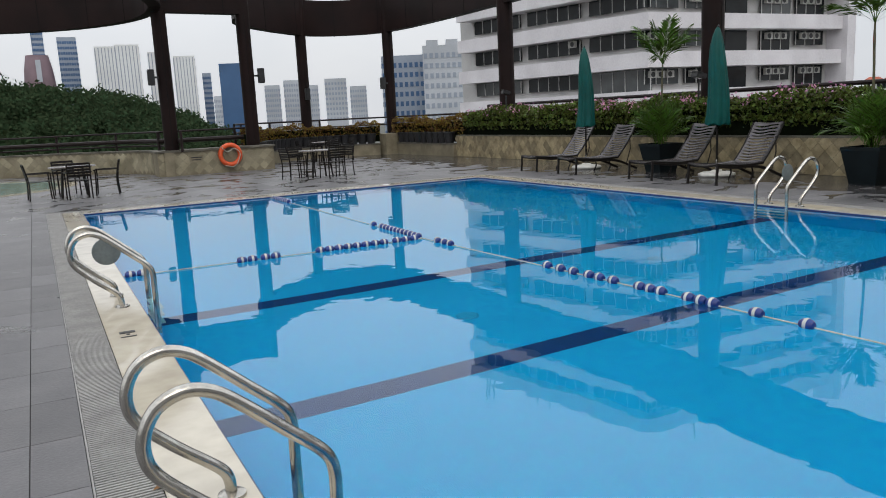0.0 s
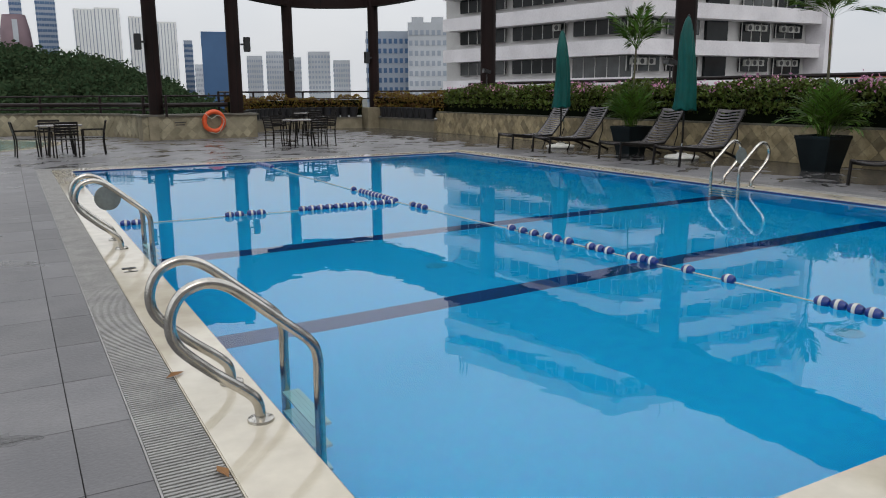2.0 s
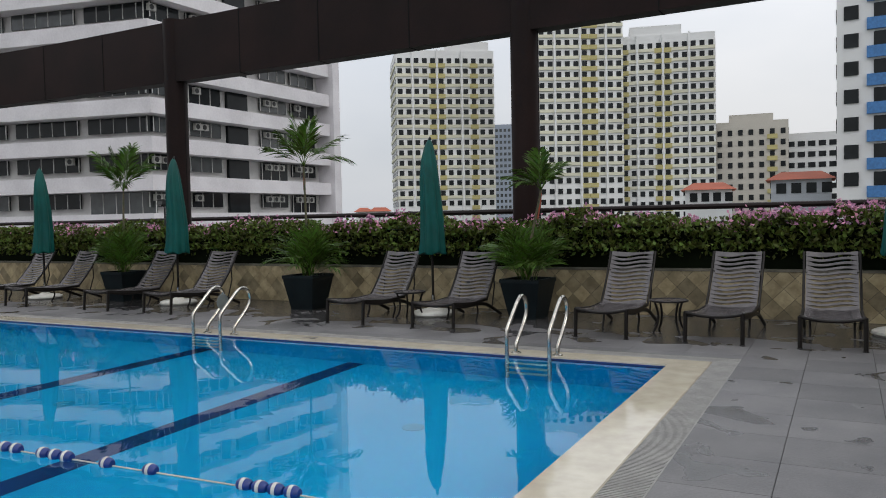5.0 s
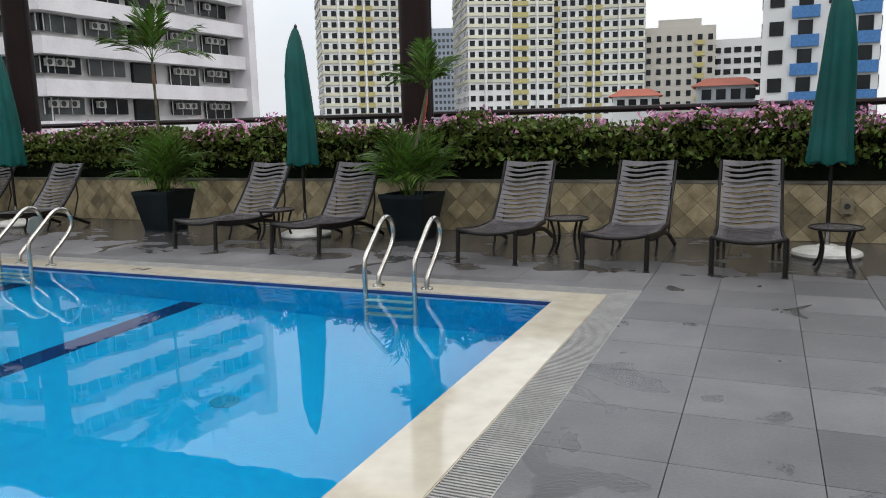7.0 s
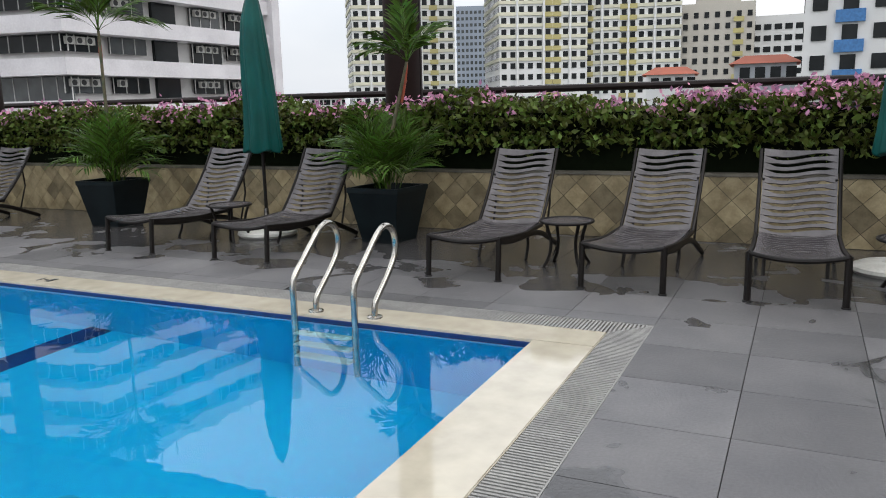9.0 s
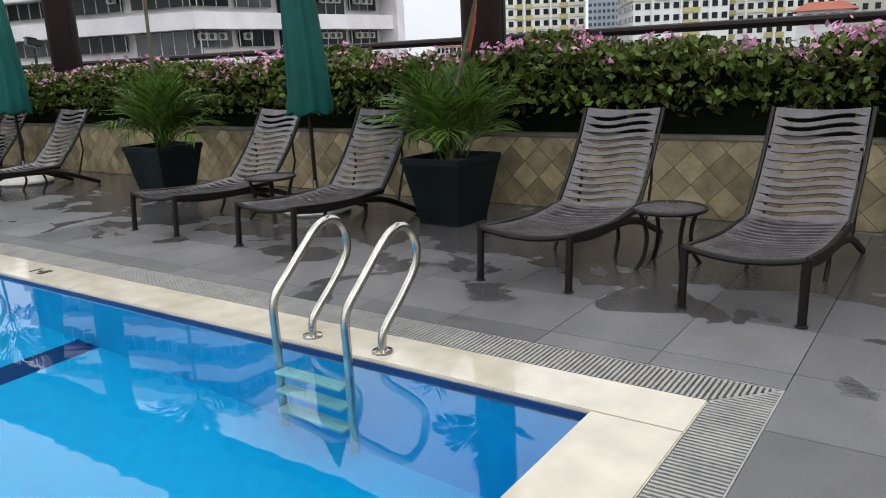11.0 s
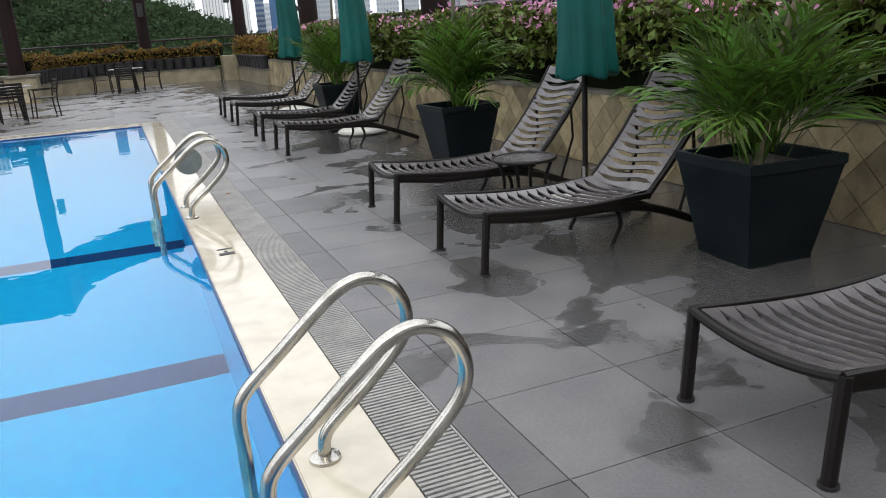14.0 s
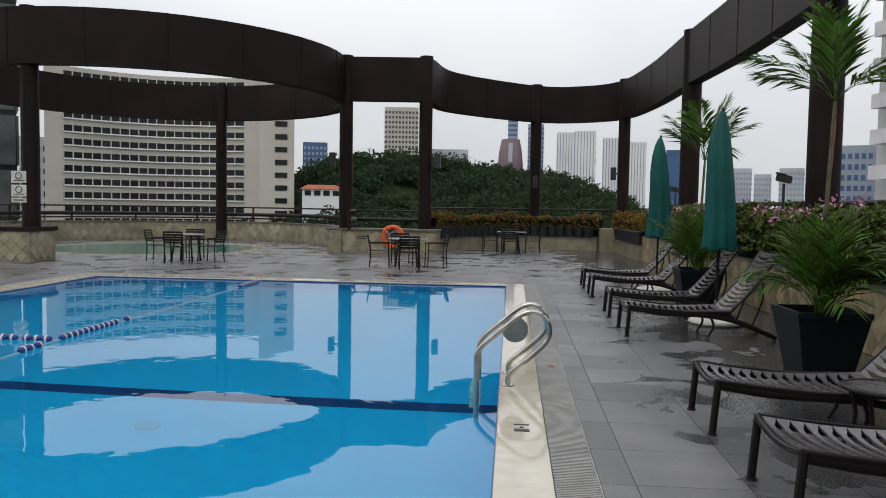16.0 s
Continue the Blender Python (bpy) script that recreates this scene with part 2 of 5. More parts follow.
# the two blue-greys below have the haze of distance mixed into their colour
M_GREYT = material("haze_grey_tower_wall", (0.3, 0.34, 0.4), (0.25, 0.29, 0.35), rough=0.6, scale=0.05, bump=0.0)
M_PALET = material("haze_pale_tower_wall", (0.5, 0.53, 0.57), rough=0.6, scale=0.05, bump=0.0)
M_BLUEG = material("blue_glass_tower", (0.05, 0.12, 0.25), rough=0.3, scale=0.05, bump=0.0)
M_TERRA = material("terracotta_roof", (0.4, 0.1, 0.05), rough=0.8, scale=0.3)
M_CITY = material("city_ground", (0.06, 0.075, 0.05), (0.1, 0.1, 0.095), rough=1.0, scale=0.02, fine=0.4, bump=0.0)


# ---- building helpers ----
def box(bm, x0, x1, y0, y1, z0, z1, m=None):
    """A box added to bm; m places it."""
    vs = [bm.verts.new(v) for v in ((x0, y0, z0), (x1, y0, z0), (x1, y1, z0), (x0, y1, z0), (x0, y0, z1), (x1, y0, z1), (x1, y1, z1), (x0, y1, z1))]
    if m is not None:
        for v in vs:
            v.co = m @ v.co
    for q in ((3, 2, 1, 0), (4, 5, 6, 7), (0, 1, 5, 4), (1, 2, 6, 5), (2, 3, 7, 6), (3, 0, 4, 7)):
        bm.faces.new([vs[i] for i in q])
    return vs


def ring_loft(bm, rings, closed=False, caps=True):
    """Quads between rings of points."""
    rows = [[bm.verts.new(p) for p in r] for r in rings]
    pairs = list(zip(rows, rows[1:])) + ([(rows[-1], rows[0])] if closed else [])
    for a, b in pairs:
        for i in range(len(a)):
            j = (i + 1) % len(a)
            bm.faces.new((a[i], a[j], b[j], b[i]))
    if caps and not closed:
        bm.faces.new(rows[0][::-1])
        bm.faces.new(rows[-1])
    return rows


def tube(bm, pts, r, sides=10, closed=False, squash=1.0):
    """A round bar along points; r: one radius or one for each point."""
    pts = [Vector(p) for p in pts]
    rings, n = [], len(pts)
    up = None
    for i, p in enumerate(pts):
        a = pts[(i - 1) % n] if (closed or i) else p
        b = pts[(i + 1) % n] if (closed or i < n - 1) else p
        d = (b - a).normalized()
        if up is None:
            up = Vector((0, 0, 1)) if abs(d.z) < 0.9 else Vector((0, 1, 0))
        side = d.cross(up).normalized()
        up = side.cross(d).normalized()
        rr = r[i] if isinstance(r, (list, tuple)) else r
        rings.append([p + side * (rr * math.cos(t)) + up * (rr * squash * math.sin(t)) for t in (2 * math.pi * k / sides for k in range(sides))])
    ring_loft(bm, rings, closed)


def lathe(bm, profile, sides=24, m=None):
    """Turns (radius, z) pairs round the z axis."""
    rings = []
    for r, z in profile:
        ring = [Vector((r * math.cos(2 * math.pi * k / sides), r * math.sin(2 * math.pi * k / sides), z)) for k in range(sides)]
        rings.append([m @ v for v in ring] if m is not None else ring)
    ring_loft(bm, rings)


def smooth_path(pts, steps=6):
    """Catmull-Rom points through pts."""
    pts = [Vector(p) for p in pts]
    ext = [pts[0] * 2 - pts[1]] + pts + [pts[-1] * 2 - pts[-2]]
    out = []
    for i in range(1, len(ext) - 2):
        a, b, c, d = ext[i - 1:i + 3]
        for k in range(steps):
            t = k / steps
            out.append(0.5 * (2 * b + (c - a) * t + (2 * a - 5 * b + 4 * c - d) * t * t + (3 * b - a - 3 * c + d) * t ** 3))
    return out + [pts[-1]]


def mesh_of(name, bm, mat, smooth=False, bevel=0.0):
    if bevel:
        bmesh.ops.bevel(bm, geom=list(bm.edges), offset=bevel, segments=2, affect="EDGES", clamp_overlap=True)
    bmesh.ops.recalc_face_normals(bm, faces=list(bm.faces))
    me = bpy.data.meshes.new(name)
    bm.to_mesh(me)
    bm.free()
    me.materials.append(mat)
    if smooth:
        me.shade_smooth()
        if smooth != "all":
            me.set_sharp_from_angle(angle=radians(40))
    return me


def part(name, bm, mat, parent=None, label="", smooth=False, bevel=0.0):
    ob = new(name, mesh_of(name, bm, mat, smooth, bevel))
    if parent:
        ob.parent = parent
    if label:
        ob["label"] = label
    return ob


def empty(name, m=None):
    ob = new(name)
    ob.empty_display_size = 0.1
    if m is not None:
        ob.matrix_basis = m
    return ob


def structure(ob, label, category):
    return tagged(ob, label, category, kind="structure")


def loose_quads(name, quads, mat, parent=None):
    """One mesh of many separate small quads, an (n, 4, 3) array."""
    n = len(quads)
    me = bpy.data.meshes.new(name)
    me.from_pydata(quads.reshape(-1, 3).tolist(), [], np.arange(n * 4).reshape(n, 4).tolist())
    me.materials.append(mat)
    ob = new(name, me)
    if parent:
        ob.parent = parent
    return ob


def leaf_quads(rng, centres, size, flat=0.0):
    """A small pointed leaf at each centre, turned at random."""
    n = len(centres)
    d = rng.normal(size=(n, 3))
    d[:, 2] *= 1 - flat
    d /= np.linalg.norm(d, axis=1)[:, None]
    e = np.cross(d, rng.normal(size=(n, 3)))
    e /= np.linalg.norm(e, axis=1)[:, None]
    s = size * rng.uniform(0.6, 1.3, (n, 1))
    return np.stack([centres - d * s, centres + e * s * 0.55, centres + d * s, centres - e * s * 0.55], 1)


# ---- pool, coping, drain, deck ----
PX0, PX1, PY0, PY1 = 1.68, 10.32, 1.88, 16.80
CW, DW, DEPTH, WATER = 0.35, 0.27, 1.15, -0.035
OX0, OX1, OY0, OY1 = PX0 - CW - DW, PX1 + CW + DW, PY0 - CW - 0.07 - DW, PY1 + CW + DW
IX0, IX1, IY0, IY1 = PX0 - CW, PX1 + CW, PY0 - CW - 0.07, PY1 + CW


def frame_boxes(bm, ax0, ax1, ay0, ay1, bx0, bx1, by0, by1, z0, z1):
    """Four boxes that fill the space between an outer and an inner rectangle."""
    box(bm, ax0, bx0, ay0, ay1, z0, z1)
    box(bm, bx1, ax1, ay0, ay1, z0, z1)
    box(bm, bx0, bx1, ay0, by0, z0, z1)
    box(bm, bx0, bx1, by1, ay1, z0, z1)


bm = bmesh.new()
frame_boxes(bm, PX0 - 0.2, PX1 + 0.2, PY0 - 0.2, PY1 + 0.2, PX0, PX1, PY0, PY1, -DEPTH - 0.15, -0.10)
box(bm, PX0, PX1, PY0, PY1, -DEPTH - 0.15, -DEPTH)
pool = structure(part("pool_basin", bm, M_POOL), "bright blue rendered swimming pool basin full of water", "swimming pool")
for y in (5.75, 8.4):
    bm = bmesh.new()
    box(bm, PX0 + 0.004, PX1 - 0.004, y, y + 0.27, -DEPTH, -DEPTH + 0.006)
    part("floor_stripe", bm, M_STRIPE, pool, "dark blue tiled line on the pool floor")
bm = bmesh.new()
frame_boxes(bm, PX0 - 0.1, PX1 + 0.1, PY0 - 0.1, PY1 + 0.1, PX0 + 0.006, PX1 - 0.006, PY0 + 0.006, PY1 - 0.006, -0.10, -0.018)
part("waterline_tiles", bm, M_STRIPE, pool, "navy tile band at the waterline")
for x, y in ((6.1, 3.6), (8.2, 3.8), (4.4, 7.0), (7.3, 7.6)):
    bm = bmesh.new()
    lathe(bm, [(0.001, 0.0), (0.11, 0.0), (0.11, 0.012), (0.09, 0.02), (0.001, 0.02)], 20, Matrix.Translation((x, y, -DEPTH)))
    part("floor_inlet", bm, M_INLET, pool, "round pale inlet cover")
bm = bmesh.new()
bm.faces.new([bm.verts.new(v) for v in ((PX0 + 0.003, PY0 + 0.003, WATER), (PX1 - 0.003, PY0 + 0.003, WATER), (PX1 - 0.003, PY1 - 0.003, WATER), (PX0 + 0.003, PY1 - 0.003, WATER))])
water = structure(part("water", bm, M_WATER), "still clear pool water mirroring sky and buildings", "water")
water.visible_shadow = False

cope = structure(empty("pool_coping"), "glossy cream tiled coping round the pool", "coping")
for x0, x1, y0, y1 in ((IX0, PX0 - 0.004, IY0, IY1), (PX1 + 0.004, IX1, IY0, IY1), (PX0 - 0.004, PX1 + 0.004, IY0, PY0 - 0.004), (PX0 - 0.004, PX1 + 0.004, PY1 + 0.004, IY1)):
    bm = bmesh.new()
    box(bm, x0, x1, y0, y1, -0.10, 0.0)
    part("coping_side", bm, M_COPE, cope, bevel=0.006)

# channel coloured near-black, which adds to the shade in the slots
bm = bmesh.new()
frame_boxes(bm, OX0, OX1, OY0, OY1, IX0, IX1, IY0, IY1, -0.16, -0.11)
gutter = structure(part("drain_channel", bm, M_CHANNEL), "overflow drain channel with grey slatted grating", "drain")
bm = bmesh.new()
pitch, bar = 0.027, 0.0145
y = OY0 + 0.012
while y < OY1 - 0.012:
    # the slats are mitred at the corners
    cut = max(0.0, IY0 - y, y - IY1)
    if cut < DW - 0.03:
        box(bm, OX0 + 0.012, IX0 - 0.006 - cut * 0.97, y, y + bar, -0.030, -0.003)
        box(bm, IX1 + 0.006 + cut * 0.97, OX1 - 0.012, y, y + bar, -0.030, -0.003)
    y += pitch
x = OX0 + 0.012
while x < OX1 - 0.02:
    cut = max(0.0, IX0 - x, x - IX1)
    if cut < DW - 0.03:
        box(bm, x, x + bar, OY0 + 0.012, IY0 - 0.006 - cut * 0.97, -0.030, -0.003)
        box(bm, x, x + bar, IY1 + 0.006 + cut * 0.97, OY1 - 0.012, -0.030, -0.003)
    x += pitch
grate = part("grating_slats", bm, M_GRATE, gutter, "grey plastic grating slats")
grate["kind"] = "stuff"
bm = bmesh.new()
frame_boxes(bm, OX0 + 0.001, OX1 - 0.001, OY0 + 0.001, OY1 - 0.001, OX0 + 0.010, OX1 - 0.010, OY0 + 0.010, OY1 - 0.010, -0.10, -0.002)
part("grating_edge", bm, M_GRATE, gutter, "thin grey edge strip of the grating")
for cx, cy, ex, ey in ((IX0, IY0, OX0, OY0), (IX1, IY0, OX1, OY0), (IX0, IY1, OX0, OY1), (IX1, IY1, OX1, OY1)):
    bm = bmesh.new()
    tube(bm, [(cx, cy, -0.012), (ex, ey, -0.012)], 0.009, 6)
    part("mitre_strip", bm, M_GRATE, gutter, "grey strip on the grating's mitre")

bm = bmesh.new()
frame_boxes(bm, -14, 14.42, -8, 36, OX0, OX1, OY0, OY1, -1.45, -0.008)
deck = structure(part("floor", bm, M_JOINT), "wet grey slate slab terrace floor", "floor")


# ---- east planter wall ----
WX, WTOP, WY0, WY1 = 14.40, 0.72, -8.0, 25.2
bm = bmesh.new()
box(bm, WX, WX + 0.18, WY0, WY1, -0.3, WTOP)
box(bm, WX + 0.18, 17.0, WY1 - 0.18, WY1, -0.3, WTOP)
wall_east = structure(part("wall_east", bm, M_GROUT), "low planter wall clad in olive-beige diamond stone tiles", "wall")
bm = bmesh.new()
box(bm, WX - 0.02, WX + 0.2, WY0, WY1, WTOP, WTOP + 0.035)
part("wall_cap", bm, M_CAP, wall_east, "dark weathered cap strip")
bm = bmesh.new()
box(bm, WX + 0.2, 17.0, WY0, WY1 - 0.2, -0.3, WTOP - 0.05)
structure(part("planter_soil", bm, M_SOIL), "dark soil bed behind the planter wall", "soil")


# ---- columns and ring beam ----
B0, B1 = 5.0, 6.42
COLS = {"a": (4.87, 26.55, 0.8), "b": (7.5, 26.75, 0.8), "c": (11.3, 32.6, 0.6), "d": (14.6, 31.2, 0.5),
        "e": (15.25, 23.1, 0.5), "f": (15.45, 14.4, 0.5), "g": (15.3, 5.4, 0.5), "p": (-1.95, 20.1, 0.8), "h": (-1.75, 32.6, 0.6)}


def beam(name, pts, label, steps=8, width=0.36):
    """A deep fascia beam along plan points, with panel joints."""
    path = smooth_path([(x, y, 0) for x, y in pts], steps)
    bm = bmesh.new()
    rings = []
    for i, p in enumerate(path):
        d = (path[min(i + 1, len(path) - 1)] - path[max(i - 1, 0)]).normalized()
        s = Vector((d.y, -d.x, 0)) * (width / 2)
        rings.append([p - s + Vector((0, 0, B0)), p + s + Vector((0, 0, B0)), p + s + Vector((0, 0, B1)), p - s + Vector((0, 0, B1))])
    ring_loft(bm, rings)
    ob = structure(part(name, bm, M_BROWN, smooth=True), label, "beam")
    bm = bmesh.new()
    run = 0.0
    for i in range(1, len(path) - 1):
        run += (path[i] - path[i - 1]).length
        if run > 1.9:
            run = 0.0
            d = (path[i + 1] - path[i - 1]).normalized()
            a = math.atan2(d.y, d.x)
            box(bm, -0.012, 0.012, -width / 2 - 0.006, width / 2 + 0.006, B0 - 0.006, B1 + 0.006, Matrix.Translation(path[i]) @ Matrix.Rotation(a, 4, "Z"))
    part("panel_joint", bm, M_CHANNEL, ob)
    return ob


def arc(cx, cy, r, a0, a1, n):
    return [(cx + r * math.cos(radians(a0 + (a1 - a0) * k / n)), cy + r * math.sin(radians(a0 + (a1 - a0) * k / n))) for k in range(n + 1)]


RCX, RCY, RR = -1.7, 26.4, 6.4
beam("roof_beam_east", [COLS["b"][:2], (8.2, 29.6), COLS["c"][:2], (13.3, 32.6), COLS["d"][:2], (15.1, 27.6), COLS["e"][:2], (15.45, 19), COLS["f"][:2], (15.42, 10), COLS["g"][:2], (15.2, 0), (15.1, -8)],
     "dark bronze fascia beam curving over the columns")
beam("roof_beam_link", [COLS["a"][:2], (6.2, 26.65), COLS["b"][:2]], "short straight dark bronze beam between two columns")
beam("roof_beam_ring", arc(RCX, RCY, RR, -200, 2, 16), "circular dark bronze beam over the splash pool, near half")
beam("roof_beam_ring_far", arc(RCX, RCY, RR, 2, 160, 14), "circular dark bronze beam over the splash pool, far half")

for key, (cx, cy, cz) in COLS.items():
    r = 0.26 if key in "efg" else 0.22
    bm = bmesh.new()
    lathe(bm, [(r, cz - 0.3), (r, B1 + 0.06)], 28, Matrix.Translation((cx, cy, 0)))
    col = structure(part("column", bm, M_BROWN, smooth=True), "round dark bronze clad column carrying the roof beam", "column")
    bm = bmesh.new()
    box(bm, cx - 0.006, cx + 0.006, cy - r - 0.004, cy - r + 0.02, cz, B0)
    part("column_joint", bm, M_CHANNEL, col)


def speaker(x, y, z, turn):
    s = empty("wall_speaker", pose(x, y, z, 0, 0, turn))
    bm = bmesh.new()
    box(bm, -0.1, 0.1, -0.09, 0.09, -0.24, 0.24)
    part("cabinet", bm, M_BLACK, s, bevel=0.015)
    bm = bmesh.new()
    box(bm, 0.09, 0.22, -0.025, 0.025, -0.03, 0.03)
    part("bracket", bm, M_BLACK, s)
    return tagged(s, "small black loudspeaker bracketed to a column", "loudspeaker", "column speakers")


speaker(4.45, 26.4, 3.05, 0)
speaker(7.92, 26.6, 3.05, 180)
speaker(14.2, 31.0, 2.9, 0)
speaker(11.3, 32.2, 2.6, 90)


# ---- ring wall, pedestals, rails in the north ----
def wall_run(name, pts, z1, thick, label):
    bm = bmesh.new()
    rings = []
    v = [Vector((x, y, 0)) for x, y in pts]
    for i, p in enumerate(v):
        d = (v[min(i + 1, len(v) - 1)] - v[max(i - 1, 0)]).normalized()
        s = Vector((d.y, -d.x, 0)) * (thick / 2)
        rings.append([p - s + Vector((0, 0, -0.3)), p + s + Vector((0, 0, -0.3)), p + s + Vector((0, 0, z1)), p - s + Vector((0, 0, z1))])
    ring_loft(bm, rings)
    w = structure(part(name, bm, M_STONE), label, "wall")
    bm = bmesh.new()
    rings = []
    for i, p in enumerate(v):
        d = (v[min(i + 1, len(v) - 1)] - v[max(i - 1, 0)]).normalized()
        s = Vector((d.y, -d.x, 0)) * (thick / 2 + 0.03)
        rings.append([p - s + Vector((0, 0, z1)), p + s + Vector((0, 0, z1)), p + s + Vector((0, 0, z1 + 0.05)), p - s + Vector((0, 0, z1 + 0.05))])
    ring_loft(bm, rings)
    part("wall_cap", bm, M_CAP, w, "dark weathered cap")
    return w


M_STONE = material("pale_stone_render", (0.26, 0.225, 0.15), (0.16, 0.135, 0.085), rough=0.65, scale=2.5, fine=30, bump=0.2)
ring_pts = arc(RCX, RCY, RR, -3, 205, 44)
wall_ring = wall_run("wall_ring", ring_pts, 0.74, 0.3, "low curved stone-clad wall round the splash pool")
NORTH = smooth_path([(7.75, 26.9, 0), (8.35, 28.7, 0), (9.6, 30.2, 0), (11.6, 30.9, 0), (13.6, 30.3, 0)], 6)
wall_north = wall_run("wall_north", [(p.x, p.y) for p in NORTH], 0.42, 0.3, "low curved stone wall under a row of potted shrubs")
wall_ne = wall_run("wall_northeast", [(14.25, 29.8), (14.4, 25.25)], 0.42, 0.24, "low diamond-tiled wall under a row of potted shrubs")
bm = bmesh.new()
box(bm, 4.35, 8.0, 26.15, 27.1, -0.3, 0.74)
ped = structure(part("wall_pedestal", bm, M_STONE), "stone-clad pedestal wall between two columns", "wall")
bm = bmesh.new()
box(bm, 4.3, 8.05, 26.1, 27.15, 0.74, 0.8)
part("wall_cap", bm, M_CAP, ped)
bm = bmesh.new()
box(bm, -2.75, -1.65, 19.55, 20.65, -0.3, 0.78)
pier = structure(part("column_pedestal", bm, M_STONE), "square stone-clad column pedestal with a dark cap", "pedestal")
bm = bmesh.new()
box(bm, -2.8, -1.6, 19.5, 20.7, 0.78, 0.88)
part("pedestal_cap", bm, M_BROWN, pier)
bm = bmesh.new()
box(bm, 13.65, 14.2, 29.75, 30.4, -0.3, 0.85)
structure(part("wall_pier", bm, M_STONE), "pale stone end pier of the planter wall", "pier")


def rail_run(name, pts, heights, label, post_every=2.4, z0=0.74):
    """Bent tube rails on curved posts."""
    r = structure(empty(name), label, "railing")
    for z, rad in heights:
        bm = bmesh.new()
        tube(bm, [(p[0], p[1], z) for p in pts], rad, 8)
        part("rail", bm, M_RAIL, r, smooth=True)
    run = post_every
    for a, b in zip(pts, pts[1:]):
        run += math.hypot(b[0] - a[0], b[1] - a[1])
        if run > post_every:
            run = 0.0
            bm = bmesh.new()
            tube(bm, [(a[0], a[1], z0), (a[0], a[1], heights[0][0])], 0.045, 8)
            part("post", bm, M_RAIL, r, smooth=True)
    return r


rail_run("railing_ring", arc(RCX, RCY, RR + 0.4, -3, 205, 60), [(1.38, 0.03), (1.08, 0.075), (0.92, 0.03)], "dark brown tubular railing above the curved wall")
rail_run("railing_pedestal", [(4.6, 27.4), (6.2, 27.4), (7.6, 27.4)], [(1.38, 0.03), (1.08, 0.075)], "dark brown tubular railing behind the pedestal", 1.4)
rail_run("railing_north", [(7.2, 28.0), (8.0, 30.4), (9.6, 32.2), (12, 33.0), (14.4, 32.0), (15.6, 30.0), (16.2, 26.0)], [(1.5, 0.035), (1.2, 0.03)], "dark brown railing behind the shrubs", 2.4, 0.2)
rail_run("railing_east", [(16.25, 26.0), (16.25, 16.0), (16.25, 6.0), (16.25, -8.0)], [(1.74, 0.05), (1.45, 0.03)], "dark brown tubular railing behind the flowering hedge", 3.0, 0.4)

# splash pool
bm = bmesh.new()
lathe(bm, [(3.35, -0.02), (3.35, 0.012), (3.75, 0.012), (3.75, -0.02)], 64, Matrix.Translation((RCX, RCY, 0)))
structure(part("splash_pool_rim", bm, M_COPE), "round cream rim of the shallow splash pool", "coping")
M_TEAL = material("splash_pool_floor", (0.08, 0.27, 0.27), rough=0.08, scale=1.0, bump=0.0)
bm = bmesh.new()
lathe(bm, [(0.01, -0.02), (0.01, 0.004), (3.36, 0.004), (3.36, -0.02)], 64, Matrix.Translation((RCX, RCY, 0)))
structure(part("splash_pool_water", bm, M_TEAL), "shallow round splash pool with pale green water", "water")

# lifebuoy, plates
buoy = empty("lifebuoy", pose(6.55, 26.04, 0.56))
for k in range(4):
    bm = bmesh.new()
    tube(bm, [(0.31 * math.cos(a), 0, 0.31 * math.sin(a)) for a in (radians(90 * k + 6 * j) for j in range(16))], 0.075, 12)
    part("ring_section", bm, M_ORANGE, buoy, smooth=True)
bm = bmesh.new()
tube(bm, smooth_path([(-0.3, -0.09, 0.28), (-0.1, -0.1, 0.1), (0.12, -0.1, 0.2), (0.3, -0.1, 0.0), (0.1, -0.1, -0.36), (-0.2, -0.1, -0.33)], 5), 0.012, 6)
part("grab_rope", bm, M_ROPE, buoy)
tagged(buoy, "orange ring lifebuoy with rope hung on the stone pedestal", "lifebuoy")


def plate(x, y, z, w, h, mat, label, bars):
    p = empty("sign_plate", pose(x, y, z))
    bm = bmesh.new()
    box(bm, -w / 2, w / 2, 0, 0.012, -h / 2, h / 2)
    part("plate", bm, mat, p)
    for bx, bz, bw, bh in bars:
        bm = bmesh.new()
        box(bm, bx - bw / 2, bx + bw / 2, -0.004, 0, bz - bh / 2, bz + bh / 2)
        part("lettering", bm, M_BLACK, p)
    return tagged(p, label, "sign")


plate(5.5, 26.135, 0.5, 0.42, 0.2, M_STONE, "pale plate with two lines of lettering on the pedestal", [(0, 0.04, 0.34, 0.03), (0, -0.03, 0.3, 0.03)])
for z in (2.15, 1.8):
    p = plate(-2.12, 19.86, z, 0.4, 0.3, M_WHITE, "white pictogram sign board on a column", [(0, -0.09, 0.3, 0.02)])
    bm = bmesh.new()
    tube(bm, [(0.08 * math.cos(a), -0.006, 0.03 + 0.08 * math.sin(a)) for a in (2 * math.pi * k / 20 for k in range(20))], 0.01, 6, closed=True)
    part("pictogram_ring", bm, M_BLACK, p)
plate(-2.12, 19.86, 1.56, 0.4, 0.12, M_WHITE, "narrow white sign board on a column", [(0, 0, 0.3, 0.03)])


